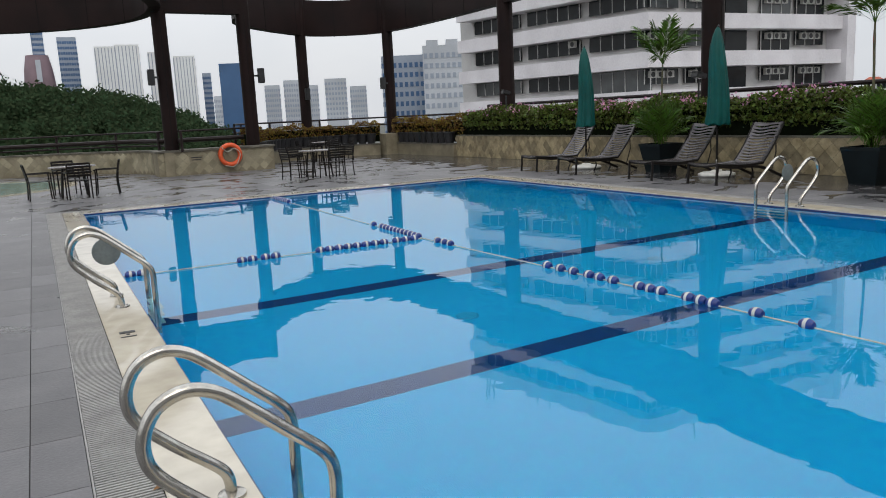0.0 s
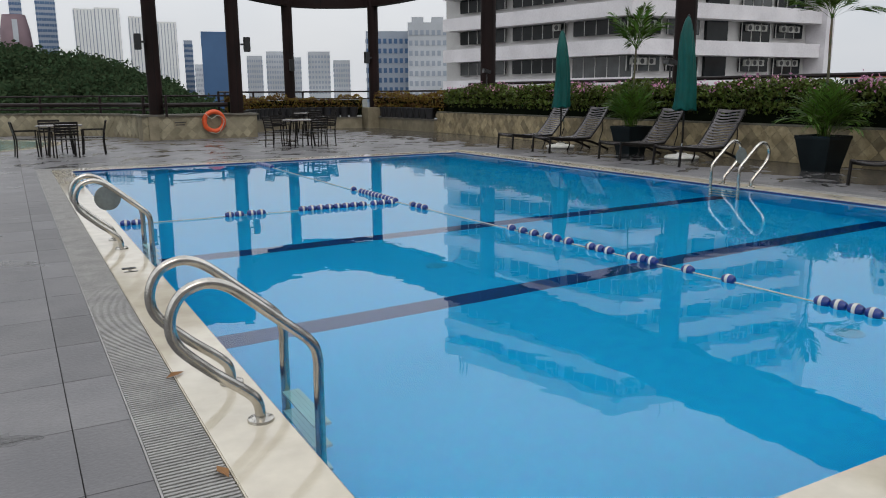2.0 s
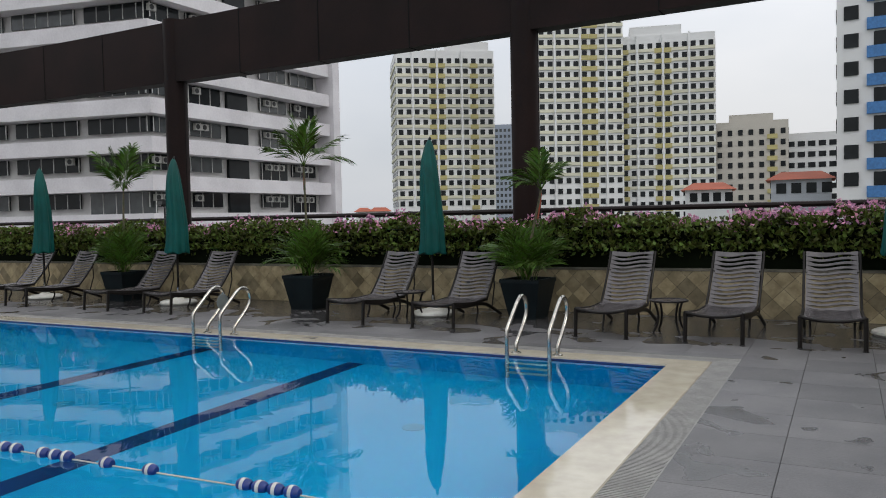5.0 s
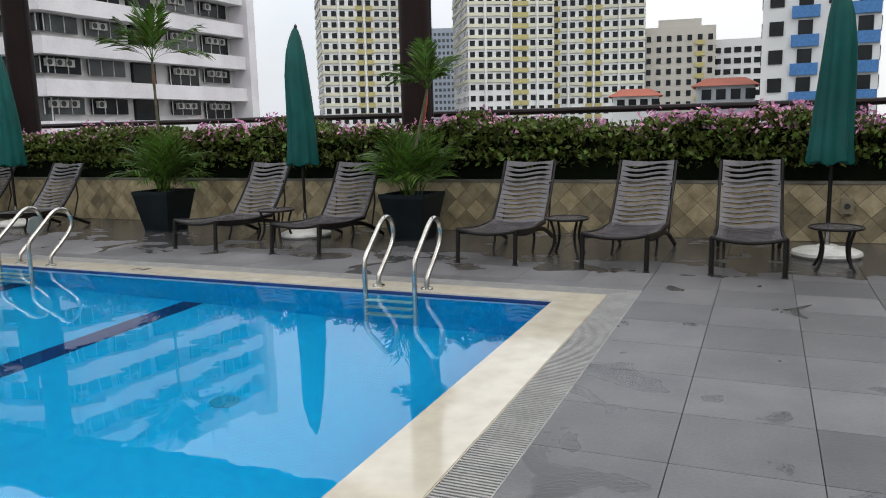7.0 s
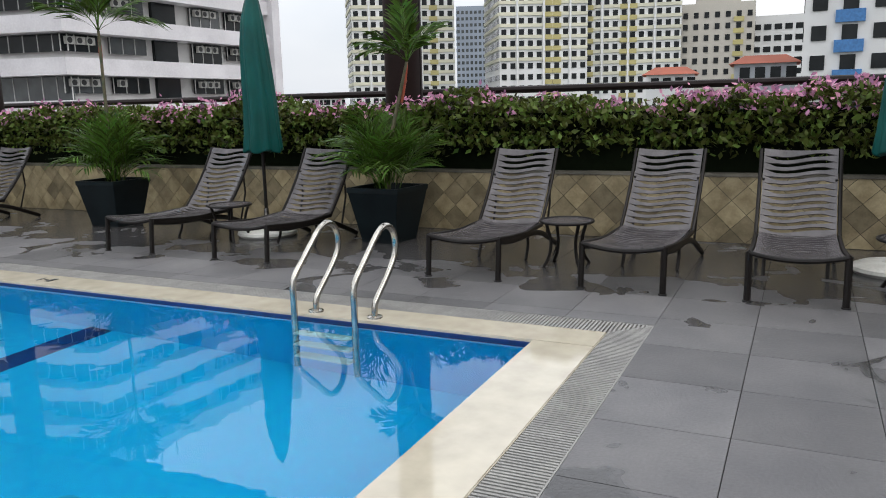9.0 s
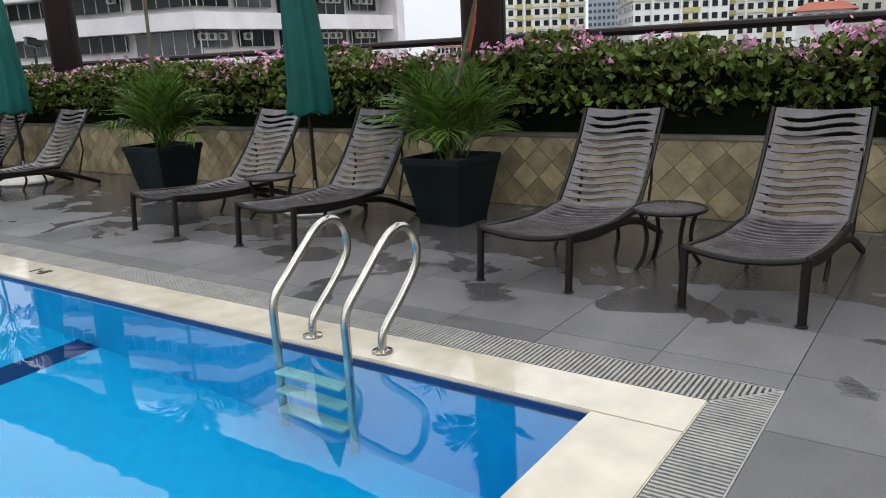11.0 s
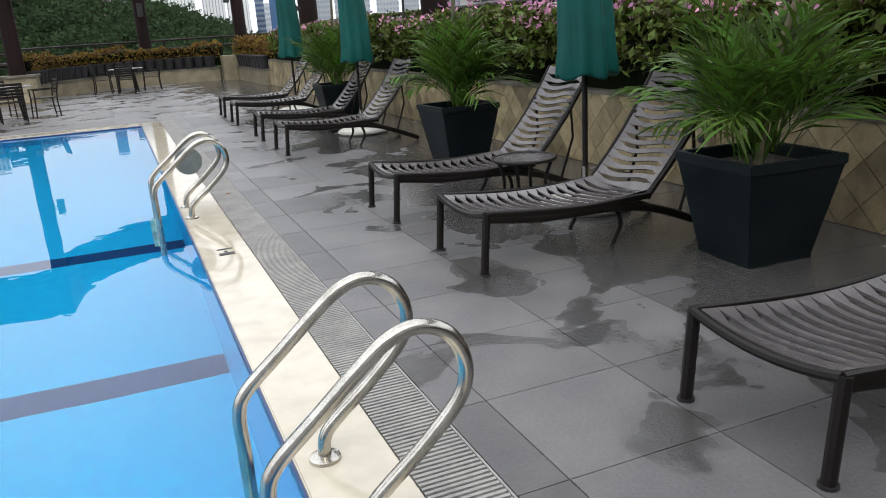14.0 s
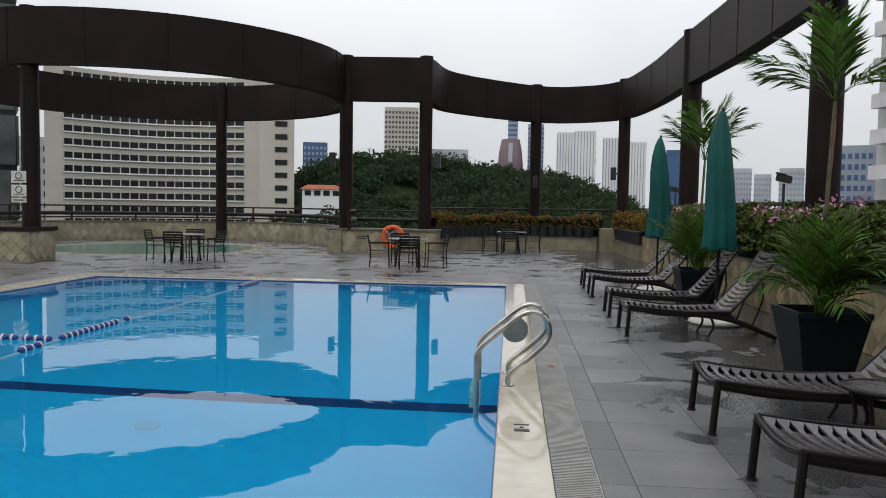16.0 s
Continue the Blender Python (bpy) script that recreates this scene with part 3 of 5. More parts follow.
# ---- pool ladders ----
def ladder(x, y, side, disc):
    """side: +1 where the deck lies towards +x of the pool edge, -1 where it lies towards -x."""
    lad = empty("pool_ladder", pose(x, y, 0, 0, 0, 0 if side > 0 else 180))
    prof = [(-0.165, -0.95), (-0.165, -0.3), (-0.165, 0.1), (-0.165, 0.25), (-0.13, 0.335), (0.0, 0.45), (0.15, 0.58), (0.235, 0.64), (0.32, 0.66), (0.405, 0.63),
            (0.455, 0.56), (0.468, 0.475), (0.435, 0.39), (0.31, 0.265), (0.165, 0.145), (0.12, 0.085), (0.112, 0.0)]
    for dy in (-0.26, 0.26):
        bm = bmesh.new()
        tube(bm, smooth_path([(u, dy, z) for u, z in prof], 4), 0.0245, 12)
        part("handrail", bm, M_STEEL, lad, "bent polished steel handrail", smooth=True)
        bm = bmesh.new()
        lathe(bm, [(0.001, 0.0), (0.06, 0.0), (0.058, 0.012), (0.03, 0.02), (0.001, 0.02)], 20, Matrix.Translation((0.112, dy, 0)))
        part("flange", bm, M_STEEL, lad, smooth=True)
    for k in range(3):
        bm = bmesh.new()
        box(bm, -0.23, -0.14, -0.238, 0.238, -0.2 - 0.25 * k, -0.175 - 0.25 * k)
        for j in range(4):
            box(bm, -0.223 + 0.022 * j, -0.203 + 0.022 * j, -0.23, 0.23, -0.175 - 0.25 * k, -0.171 - 0.25 * k)
        part("tread", bm, M_TREAD, lad, "white ribbed plastic tread")
    if disc:
        bm = bmesh.new()
        lathe(bm, [(0.001, -0.006), (0.115, -0.006), (0.12, 0.0), (0.115, 0.006), (0.001, 0.006)], 28, pose(0.17, 0.0, 0.46, 90, 0, 0))
        part("sign_disc", bm, M_DISC, lad, "round grey sign disc between the rails", smooth=True)
    return tagged(lad, "stainless steel pool ladder with looped handrails", "pool ladder", "pool ladders")


M_DISC = material("grey_disc", (0.17, 0.19, 0.18), rough=0.5, scale=8)
ladder(PX1, 3.40, 1, False)
ladder(PX1 - 0.04, 8.32, 1, True)
ladder(PX0, 3.72, -1, False)
ladder(PX0 - 0.04, 8.25, -1, True)


# ---- lane ropes ----
def lane_rope(pts, places, label):
    """A rope through plan points; each float (blue with a white middle band) sits at a distance along it."""
    pts = [Vector((x, y, WATER + 0.02)) for x, y in pts]
    rope = empty("lane_rope")
    bm = bmesh.new()
    line = []
    for a, b in zip(pts, pts[1:]):
        line += [a.lerp(b, k / 8) - Vector((0, 0, 0.012)) for k in range(8)]
    tube(bm, line + [pts[-1] - Vector((0, 0, 0.012))], 0.006, 6)
    part("line", bm, M_ROPE, rope, "pale rope lying on the water")
    for s in places:
        a, b = pts[0], pts[1]
        for p, q in zip(pts, pts[1:]):
            a, b = p, q
            if s <= (q - p).length:
                break
            s -= (q - p).length
        d = (b - a).normalized()
        f = new("float", FLOAT)
        f.matrix_basis = Matrix.Translation(a + d * s) @ Vector((0, 0, 1)).rotation_difference(d).to_matrix().to_4x4()
        f.parent = rope
        w = new("band", BAND)
        w.parent = f
    return tagged(rope, label, "lane rope")


bm = bmesh.new()
lathe(bm, [(0.008, -0.056), (0.026, -0.052), (0.038, -0.036), (0.043, -0.012), (0.043, 0.012), (0.038, 0.036), (0.026, 0.052), (0.008, 0.056)], 14)
FLOAT = mesh_of("float", bm, M_BUOYB, smooth=True)
bm = bmesh.new()
lathe(bm, [(0.041, -0.014), (0.0455, -0.012), (0.0455, 0.012), (0.041, 0.014)], 14)
BAND = mesh_of("band", bm, M_WHITE, smooth=True)
ROPE_Y = [3.12, 3.24, 3.36, 3.48, 4.26, 4.66, 5.05, 5.17, 5.29, 5.58, 5.70, 5.82, 6.14, 6.32, 6.46, 6.68, 6.87, 7.07, 8.92, 9.06, 9.22]
ROPE_Y += [9.72 + 0.118 * k for k in range(11)] + [11.2] + [15.5 + 0.125 * k for k in range(9)]
lane_rope([(5.64, PY0), (5.24, 9.6), (5.26, PY1)], [(y - PY0) * 1.0013 for y in ROPE_Y], "floating lane rope with clustered blue and white banded floats")
lane_rope([(PX0, 9.62), (5.24, 9.6)], [x - PX0 for x in [1.76, 1.88, 2.95, 3.07, 3.22, 3.34] + [3.88 + 0.118 * k for k in range(8)] + [4.88, 5.0, 5.12]], "short cross rope with clustered blue and white banded floats")


# ---- loungers ----
def wavy_panel(bm, rows, width, point, thick=0.012, gap=0.046):
    """Slats across a lounger; point(s) gives the place and normal at s along it; slots wave across the width."""
    def at(s, v, up):
        p, nrm = point(min(max(s, 0.0), 1.0))
        sag = 0.035 * (1 - (2 * v - 1) ** 2)
        return Vector((p.x, (v - 0.5) * width, p.z)) - nrm * sag + nrm * up
    segs = 12
    for k in range(rows):
        s0, s1 = k / rows, (k + 1) / rows
        rings = []
        for j in range(segs + 1):
            v = j / segs
            edge = min(1.0, max(0.0, (min(v, 1 - v) - 0.07) * 25))
            wob = 0.3 / rows * math.sin(2 * math.pi * v)
            h = gap / 2 * edge / 1.2
            a, b = s0 + wob + h, s1 + wob - h
            if k == 0:
                a = 0
            if k == rows - 1:
                b = 1
            rings.append([at(a, v, 0), at(b, v, 0), at(b, v, thick), at(a, v, thick)])
        ring_loft(bm, rings, caps=False)
    bmesh.ops.remove_doubles(bm, verts=list(bm.verts), dist=1e-5)


def lounger_proto():
    lg = empty("sun_lounger")
    W = 0.68
    hinge, top = Vector((1.22, 0, 0.33)), Vector((1.78, 0, 1.06))

    def seat(s):
        x = 0.02 + 1.2 * s
        z = 0.375 - 0.05 * math.sin(math.pi * min(1, s * 0.9)) - 0.015 * s
        return Vector((x, 0, z)), Vector((0, 0, 1))

    def back(s):
        p = hinge.lerp(top, s)
        bow = 0.035 * math.sin(math.pi * s)
        nrm = Vector((-(top - hinge).z, 0, (top - hinge).x)).normalized()
        return p - nrm * bow, nrm

    bm = bmesh.new()
    wavy_panel(bm, 15, W - 0.05, seat)
    part("seat", bm, M_LOUNGE, lg, "seat of wavy brown resin slats")
    bm = bmesh.new()
    wavy_panel(bm, 13, W - 0.05, back)
    part("backrest", bm, M_LOUNGE, lg, "raised backrest of wavy brown resin slats")
    for sy in (-1, 1):
        yy = sy * W / 2
        bm = bmesh.new()
        tube(bm, smooth_path([(0.0, yy, 0.375), (0.3, yy, 0.345), (0.7, yy, 0.315), (1.0, yy, 0.32), (1.22, yy, 0.325)], 4), 0.02, 8, squash=1.2)
        part("side_rail", bm, M_FRAME, lg, smooth=True)
        bm = bmesh.new()
        tube(bm, smooth_path([(0.02, yy, 0.35), (0.4, yy, 0.3), (0.9, yy, 0.285), (1.25, yy, 0.23), (1.6, yy, 0.1), (1.78, yy, 0.025)], 4), 0.022, 8, squash=1.3)
        part("rear_leg", bm, M_FRAME, lg, smooth=True)
        bm = bmesh.new()
        tube(bm, [back(s)[0] + Vector((0, yy, 0)) for s in (0, 0.25, 0.5, 0.75, 1)], 0.017, 8)
        part("back_frame", bm, M_FRAME, lg, smooth=True)
        bm = bmesh.new()
        tube(bm, [(0.01, yy, 0.385), (-0.005, yy, 0.2), (-0.02, yy, 0.0)], 0.026, 8)
        part("front_leg", bm, M_FRAME, lg, smooth=True)
        bm = bmesh.new()
        lathe(bm, [(0.001, 0), (0.035, 0), (0.035, 0.012), (0.001, 0.012)], 12, Matrix.Translation((-0.02, yy, 0)))
        part("foot_cap", bm, M_BLACK, lg)
        bm = bmesh.new()
        tube(bm, smooth_path([(1.0, yy * 0.75, 0.29), (1.05, yy * 0.75, 0.14), (0.98, yy * 0.75, 0.0)], 4), 0.016, 8)
        part("middle_leg", bm, M_FRAME, lg, smooth=True)
        bm = bmesh.new()
        tube(bm, [(1.6, yy * 0.9, 0.8), (1.62, yy * 0.9, 0.5), (1.5, yy * 0.9, 0.16)], 0.012, 6)
        part("back_strut", bm, M_FRAME, lg, smooth=True)
    bm = bmesh.new()
    tube(bm, [(0.0, W / 2 * (2 * k / 10 - 1), 0.378 - 0.045 * (1 - (2 * k / 10 - 1) ** 2)) for k in range(11)], 0.019, 8)
    part("front_bar", bm, M_FRAME, lg, smooth=True)
    bm = bmesh.new()
    tube(bm, [(1.22, -W / 2, 0.31), (1.22, W / 2, 0.31)], 0.016, 8)
    part("hinge_bar", bm, M_FRAME, lg, smooth=True)
    return tagged(lg, "dark brown resin sun lounger with raised wavy-slatted backrest", "sun lounger", "loungers along the planter wall")


LX = 11.86
lounge = lounger_proto()
spots = [(LX, 3.04, 0), (LX, 1.62, -3), (LX, 0.31, 1), (LX, 5.56, 1), (LX, 7.12, -1), (LX, 11.25, 1), (LX, 12.9, -1), (LX, 15.35, 0), (LX, 16.9, -1)]
lounge.matrix_basis = pose(*spots[0][:2], 0, 0, 0, spots[0][2])
for x, y, r in spots[1:]:
    copy_thing(lounge, pose(x, y, 0, 0, 0, r))


# ---- round side tables ----
bm = bmesh.new()
box(bm, 0.07, 0.245, -0.011, 0.011, 0.425, 0.435)
SPOKE = mesh_of("spoke", bm, M_LOUNGE)


def side_table(x, y):
    t = empty("side_table", pose(x, y, 0))
    bm = bmesh.new()
    tube(bm, [(0.25 * math.cos(a), 0.25 * math.sin(a), 0.43) for a in (2 * math.pi * k / 32 for k in range(32))], 0.014, 8, closed=True)
    part("rim", bm, M_FRAME, t, smooth=True)
    for k in range(32):
        f = new("spoke", SPOKE)
        f.matrix_basis = Matrix.Rotation(2 * math.pi * k / 32, 4, "Z")
        f.parent = t
    bm = bmesh.new()
    lathe(bm, [(0.001, 0.424), (0.08, 0.424), (0.08, 0.437), (0.001, 0.437)], 24)
    part("tabletop", bm, M_LOUNGE, t, "solid middle of the openwork top")
    bm = bmesh.new()
    lathe(bm, [(0.15, 0.4235), (0.17, 0.4235), (0.17, 0.4365), (0.15, 0.4365)], 32)
    part("inner_ring", bm, M_LOUNGE, t)
    for k in range(4):
        a = radians(45 + 90 * k)
        bm = bmesh.new()
        c, s = math.cos(a), math.sin(a)
        tube(bm, smooth_path([(0.22 * c, 0.22 * s, 0.42), (0.17 * c, 0.17 * s, 0.25), (0.19 * c, 0.19 * s, 0.1), (0.25 * c, 0.25 * s, 0.0)], 4), 0.016, 8)
        part("leg", bm, M_FRAME, t, smooth=True)
    return tagged(t, "small round dark brown openwork side table", "side table", "side tables between loungers")


for x, y in ((12.85, 6.52), (12.72, 2.33), (12.5, -0.5)):
    side_table(x, y)


# ---- folded umbrellas ----
def umbrella(x, y, turn=0):
    u = empty("parasol", pose(x, y, 0, 0, 0, turn))
    bm = bmesh.new()
    tube(bm, [(0, 0, 0.06), (0, 0, 2.85)], 0.022, 10)
    part("pole", bm, M_FRAME, u, smooth=True)
    bm = bmesh.new()
    lathe(bm, [(0.001, 0.0), (0.34, 0.0), (0.37, 0.03), (0.36, 0.06), (0.3, 0.085), (0.12, 0.1), (0.1, 0.13), (0.001, 0.13)], 36)
    part("base", bm, M_WHITE, u, "round weathered white base", smooth=True)
    bm = bmesh.new()
    tube(bm, [(0, 0, 0.1), (0, 0, 0.34)], 0.032, 10)
    part("sleeve", bm, M_STEEL, u, smooth=True)
    bm = bmesh.new()
    rings = []
    prof = [(1.04, 0.215), (1.06, 0.222), (1.25, 0.2), (1.6, 0.185), (1.95, 0.17), (2.3, 0.15), (2.6, 0.125), (2.8, 0.085), (2.9, 0.05), (2.96, 0.012)]
    for i, (z, r) in enumerate(prof):
        ring = []
        for k in range(48):
            a = 2 * math.pi * k / 48
            fold = 1 + 0.13 * math.sin(8 * a + 0.8 * z + 0.6 * math.sin(3 * a)) * min(1, (2.97 - z) * 1.5)
            jag = 0.02 * math.sin(5 * a) if i < 2 else 0
            ring.append((r * fold * math.cos(a) + 0.025 * math.sin(2.2 * z), r * fold * math.sin(a) + 0.02 * math.sin(3 * z), z + jag))
        rings.append(ring)
    inner = [[(p[0] * 0.9, p[1] * 0.9, p[2] + 0.004) for p in rings[0]]]
    ring_loft(bm, inner + rings)
    part("canopy", bm, M_GREEN, u, "folded dark green canvas canopy", smooth="all")
    bm = bmesh.new()
    lathe(bm, [(0.001, 2.93), (0.02, 2.94), (0.024, 2.97), (0.001, 3.0)], 12)
    part("finial", bm, M_BLACK, u, smooth=True)
    return tagged(u, "folded green canvas parasol on a white round base", "parasol", "parasols between loungers")


for i, (x, y) in enumerate(((13.3, 6.33), (13.25, 12.2), (13.2, 16.35), (13.3, -0.48))):
    umbrella(x, y, 40 * i)


# ---- potted palms ----
def frond(rng, quads, base, direction, length, droop, leaflets, leaf, width=0.012, lift=0.0):
    """A pinnate frond: a bending midrib with paired pointed leaflets."""
    d = Vector(direction).normalized()
    side = d.cross(Vector((0, 0, 1)))
    side = side.normalized() if side.length > 1e-3 else Vector((1, 0, 0))
    pts = []
    p = Vector(base)
    cur = d.copy()
    n = leaflets
    for k in range(n + 1):
        pts.append((p.copy(), cur.copy()))
        p = p + cur * (length / n)
        cur = (cur + Vector((0, 0, -droop / n))).normalized()
    for k in range(n):
        a, b = pts[k][0], pts[k + 1][0]
        w = side * 0.008 * (1.3 - k / n)
        quads.append((a - w, a + w, b + w, b - w))
        if k < n * 0.2:
            continue
        f = k / n
        ln = leaf * (0.55 + 0.9 * math.sin(math.pi * min(1, 0.15 + f * 0.85))) * rng.uniform(0.8, 1.15)
        for sgn in (-1, 1):
            q = (side * sgn * 0.6 + pts[k][1] * 0.9 + Vector((0, 0, lift + rng.uniform(-0.25, 0.1)))).normalized()
            tip = a + q * ln + Vector((0, 0, -0.18 * ln))
            mid = a + q * ln * 0.5
            up = q.cross(pts[k][1]).normalized().cross(q) * width
            quads.append((a, mid + up, tip, mid - up))


def to_array(quads):
    return np.array([[tuple(v) for v in q] for q in quads])


def potted_palm(x, y, seed, stem_h, lean, crown_r, red):
    rng = np.random.default_rng(seed)
    pl = empty("potted_palm", pose(x, y, 0, 0, 0, rng.uniform(-4, 4)))
    bm = bmesh.new()

    def sq(r, z):
        return [(-r, -r, z), (r, -r, z), (r, r, z), (-r, r, z)]
    ring_loft(bm, [sq(0.235, 0.0), sq(0.235, 0.03), sq(0.335, 0.58), sq(0.345, 0.58), sq(0.345, 0.64), sq(0.305, 0.64), sq(0.295, 0.55)])
    pot = part("pot", bm, M_POT, pl, "tapered square dark green planter", bevel=0.008)
    bm = bmesh.new()
    box(bm, -0.294, 0.294, -0.294, 0.294, 0.5, 0.565)
    part("soil", bm, M_SOIL, pl)
    quads = []
    for k in range(46):
        a = rng.uniform(0, 2 * math.pi)
        t = rng.uniform(0.0, 0.9)
        dr = (math.cos(a) * math.sin(t), math.sin(a) * math.sin(t), math.cos(t) + 0.25)
        r0 = rng.uniform(0, 0.17)
        frond(rng, quads, (r0 * math.cos(a), r0 * math.sin(a), 0.56 + rng.uniform(0, 0.15)), dr, rng.uniform(0.6, 1.0), rng.uniform(0.5, 1.7), 13, rng.uniform(0.24, 0.36), 0.0135)
    loose_quads("bushy_fronds", to_array(quads), M_PALM, pl)
    top = Vector((lean[0], lean[1], stem_h))
    bm = bmesh.new()
    pts = smooth_path([(0.0, 0.0, 0.55), (lean[0] * 0.2, lean[1] * 0.2, 0.55 + (stem_h - 0.55) * 0.4), tuple(top)], 6)
    tube(bm, pts, [0.03 - 0.012 * k / (len(pts) - 1) for k in range(len(pts))], 8)
    stem = part("stem", bm, M_TRUNK, pl, smooth=True)
    if red:
        bm = bmesh.new()
        tube(bm, [top * 0.72 + Vector((0, 0, 0.1)), top * 0.9, top], [0.017, 0.024, 0.016], 8)
        part("crownshaft", bm, M_RED, stem, "orange-red crownshaft", smooth=True)
    quads = []
    for k in range(10):
        a = 2.4 * k + rng.uniform(-0.3, 0.3)
        t = rng.uniform(0.1, 1.15)
        frond(rng, quads, top, (math.cos(a) * math.sin(t), math.sin(a) * math.sin(t), math.cos(t) + 0.2), crown_r * rng.uniform(0.75, 1.1), rng.uniform(0.4, 1.2), 22, crown_r * 0.34, 0.019)
    loose_quads("crown", to_array(quads), M_PALM, pl)
    return tagged(pl, "dark square planter with bushy palm and one tall stem", "potted palm", "potted palms")


potted_palm(13.45, 4.68, 3, 2.05, (0.35, -0.1), 0.7, True)
potted_palm(13.4, 9.02, 5, 2.65, (0.1, 0.1), 0.95, True)
potted_palm(13.4, 13.95, 8, 2.35, (0.05, 0.0), 1.0, False)


# ---- hedges ----
def hedge(name, pts, x_half, z0, z1, density, leaf, mat, label, seed, flower=0.0, core=True):
    """A clipped but uneven hedge along plan points; leaves sit in a shell with hollows."""
    rng = np.random.default_rng(seed)
    h = empty(name)
    path = [Vector((x, y, 0)) for x, y in pts]
    lens = [(b - a).length for a, b in zip(path, path[1:])]
    total = sum(lens)
    n = int(density * total)
    s = rng.uniform(0, total, n)
    cum = np.cumsum([0] + lens)
    idx = np.clip(np.searchsorted(cum, s) - 1, 0, len(lens) - 1)
    P = np.array([tuple(p) for p in path])
    f = (s - cum[idx]) / np.array(lens)[idx]
    base = P[idx] * (1 - f[:, None]) + P[idx + 1] * f[:, None]
    d = P[idx + 1] - P[idx]
    d /= np.linalg.norm(d, axis=1)[:, None]
    nrm = np.stack([d[:, 1], -d[:, 0], 0 * s], 1)
    bulge = 0.10 * np.sin(s * 1.7) + 0.07 * np.sin(s * 4.1 + 1) + 0.05 * np.sin(s * 9.3) + 0.05 * np.sin(s * 17)
    a = rng.uniform(-0.35, math.pi + 0.35, n)
    rad = 1.0 - 0.22 * rng.random(n) ** 2 + 0.16 * rng.random(n) ** 6
    hx = x_half * rad * np.sign(np.cos(a)) * np.abs(np.cos(a)) ** 0.55 * (1 + bulge * 0.7)
    hz = (z1 - z0) * 0.5 * (1 + np.sign(np.sin(a)) * np.abs(np.sin(a)) ** 0.55 * rad) + bulge * 0.8 * (np.sin(a) > 0.3)
    hz = np.where(rng.random(n) < 0.25, rng.uniform(0, 1, n) * (z1 - z0), hz)
    c = base + nrm * hx[:, None]
    c[:, 2] = z0 + hz
    loose_quads("leaves", leaf_quads(rng, c, leaf), mat, h)
    if flower:
        m = rng.random(n) < flower
        patch = np.clip(0.75 - s / 24, 0.12, 1) + 0.3 * np.sin(s * 1.1 + 2) * np.sin(s * 0.43)
        m &= (rng.random(n) < patch ** 2 + 0.06) & (c[:, 2] > z0 + 0.7 * (z1 - z0))
        fc = np.repeat(c[m] + [0, 0, 0.05], 5, 0) + rng.normal(0, 0.04, (m.sum() * 5, 3))
        loose_quads("blossoms", leaf_quads(rng, fc, leaf * 0.8), M_PINK, h)
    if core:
        # dark filler body that stands in for the shade among and below the leaves
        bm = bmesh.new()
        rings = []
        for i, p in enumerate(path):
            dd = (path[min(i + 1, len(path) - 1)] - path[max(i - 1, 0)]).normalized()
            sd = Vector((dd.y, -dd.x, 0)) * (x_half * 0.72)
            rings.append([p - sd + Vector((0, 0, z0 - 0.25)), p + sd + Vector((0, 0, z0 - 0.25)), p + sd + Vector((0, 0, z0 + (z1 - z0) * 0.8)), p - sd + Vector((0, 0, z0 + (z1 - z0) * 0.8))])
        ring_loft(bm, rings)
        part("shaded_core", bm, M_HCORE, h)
    return tagged(h, label, "hedge", kind="stuff")


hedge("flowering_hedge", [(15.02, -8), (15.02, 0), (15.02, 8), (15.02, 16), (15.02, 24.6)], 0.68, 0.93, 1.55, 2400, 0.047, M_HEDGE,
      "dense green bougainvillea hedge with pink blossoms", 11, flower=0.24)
hedge("shrub_row_north", [(p.x + 0.25 * (10.9 - p.x) / -4, p.y + 0.35) for p in NORTH], 0.3, 0.78, 1.25, 900, 0.04, M_RUST, "row of rusty green clipped shrubs in black pots", 12)
hedge("shrub_row_northeast", [(14.5, 30.2), (14.75, 28), (14.9, 25.0)], 0.38, 0.75, 1.35, 1100, 0.042, M_RUST, "rusty orange and green clipped shrub row", 13)


def black_pot(x, y, z):
    bm = bmesh.new()
    lathe(bm, [(0.15, z), (0.2, z + 0.36), (0.22, z + 0.36), (0.22, z + 0.4), (0.18, z + 0.4)], 16, Matrix.Translation((x, y, 0)))
    return tagged(part("shrub_pot", bm, M_BLACKPOT, smooth=True), "black plastic pot on the low stone wall", "plant pot", "pots along the low wall")


for i in range(1, len(NORTH) - 1):
    black_pot(NORTH[i].x, NORTH[i].y, 0.47)
for k in range(9):
    black_pot(14.28 + 0.01 * k, 29.5 - 0.48 * k, 0.47)


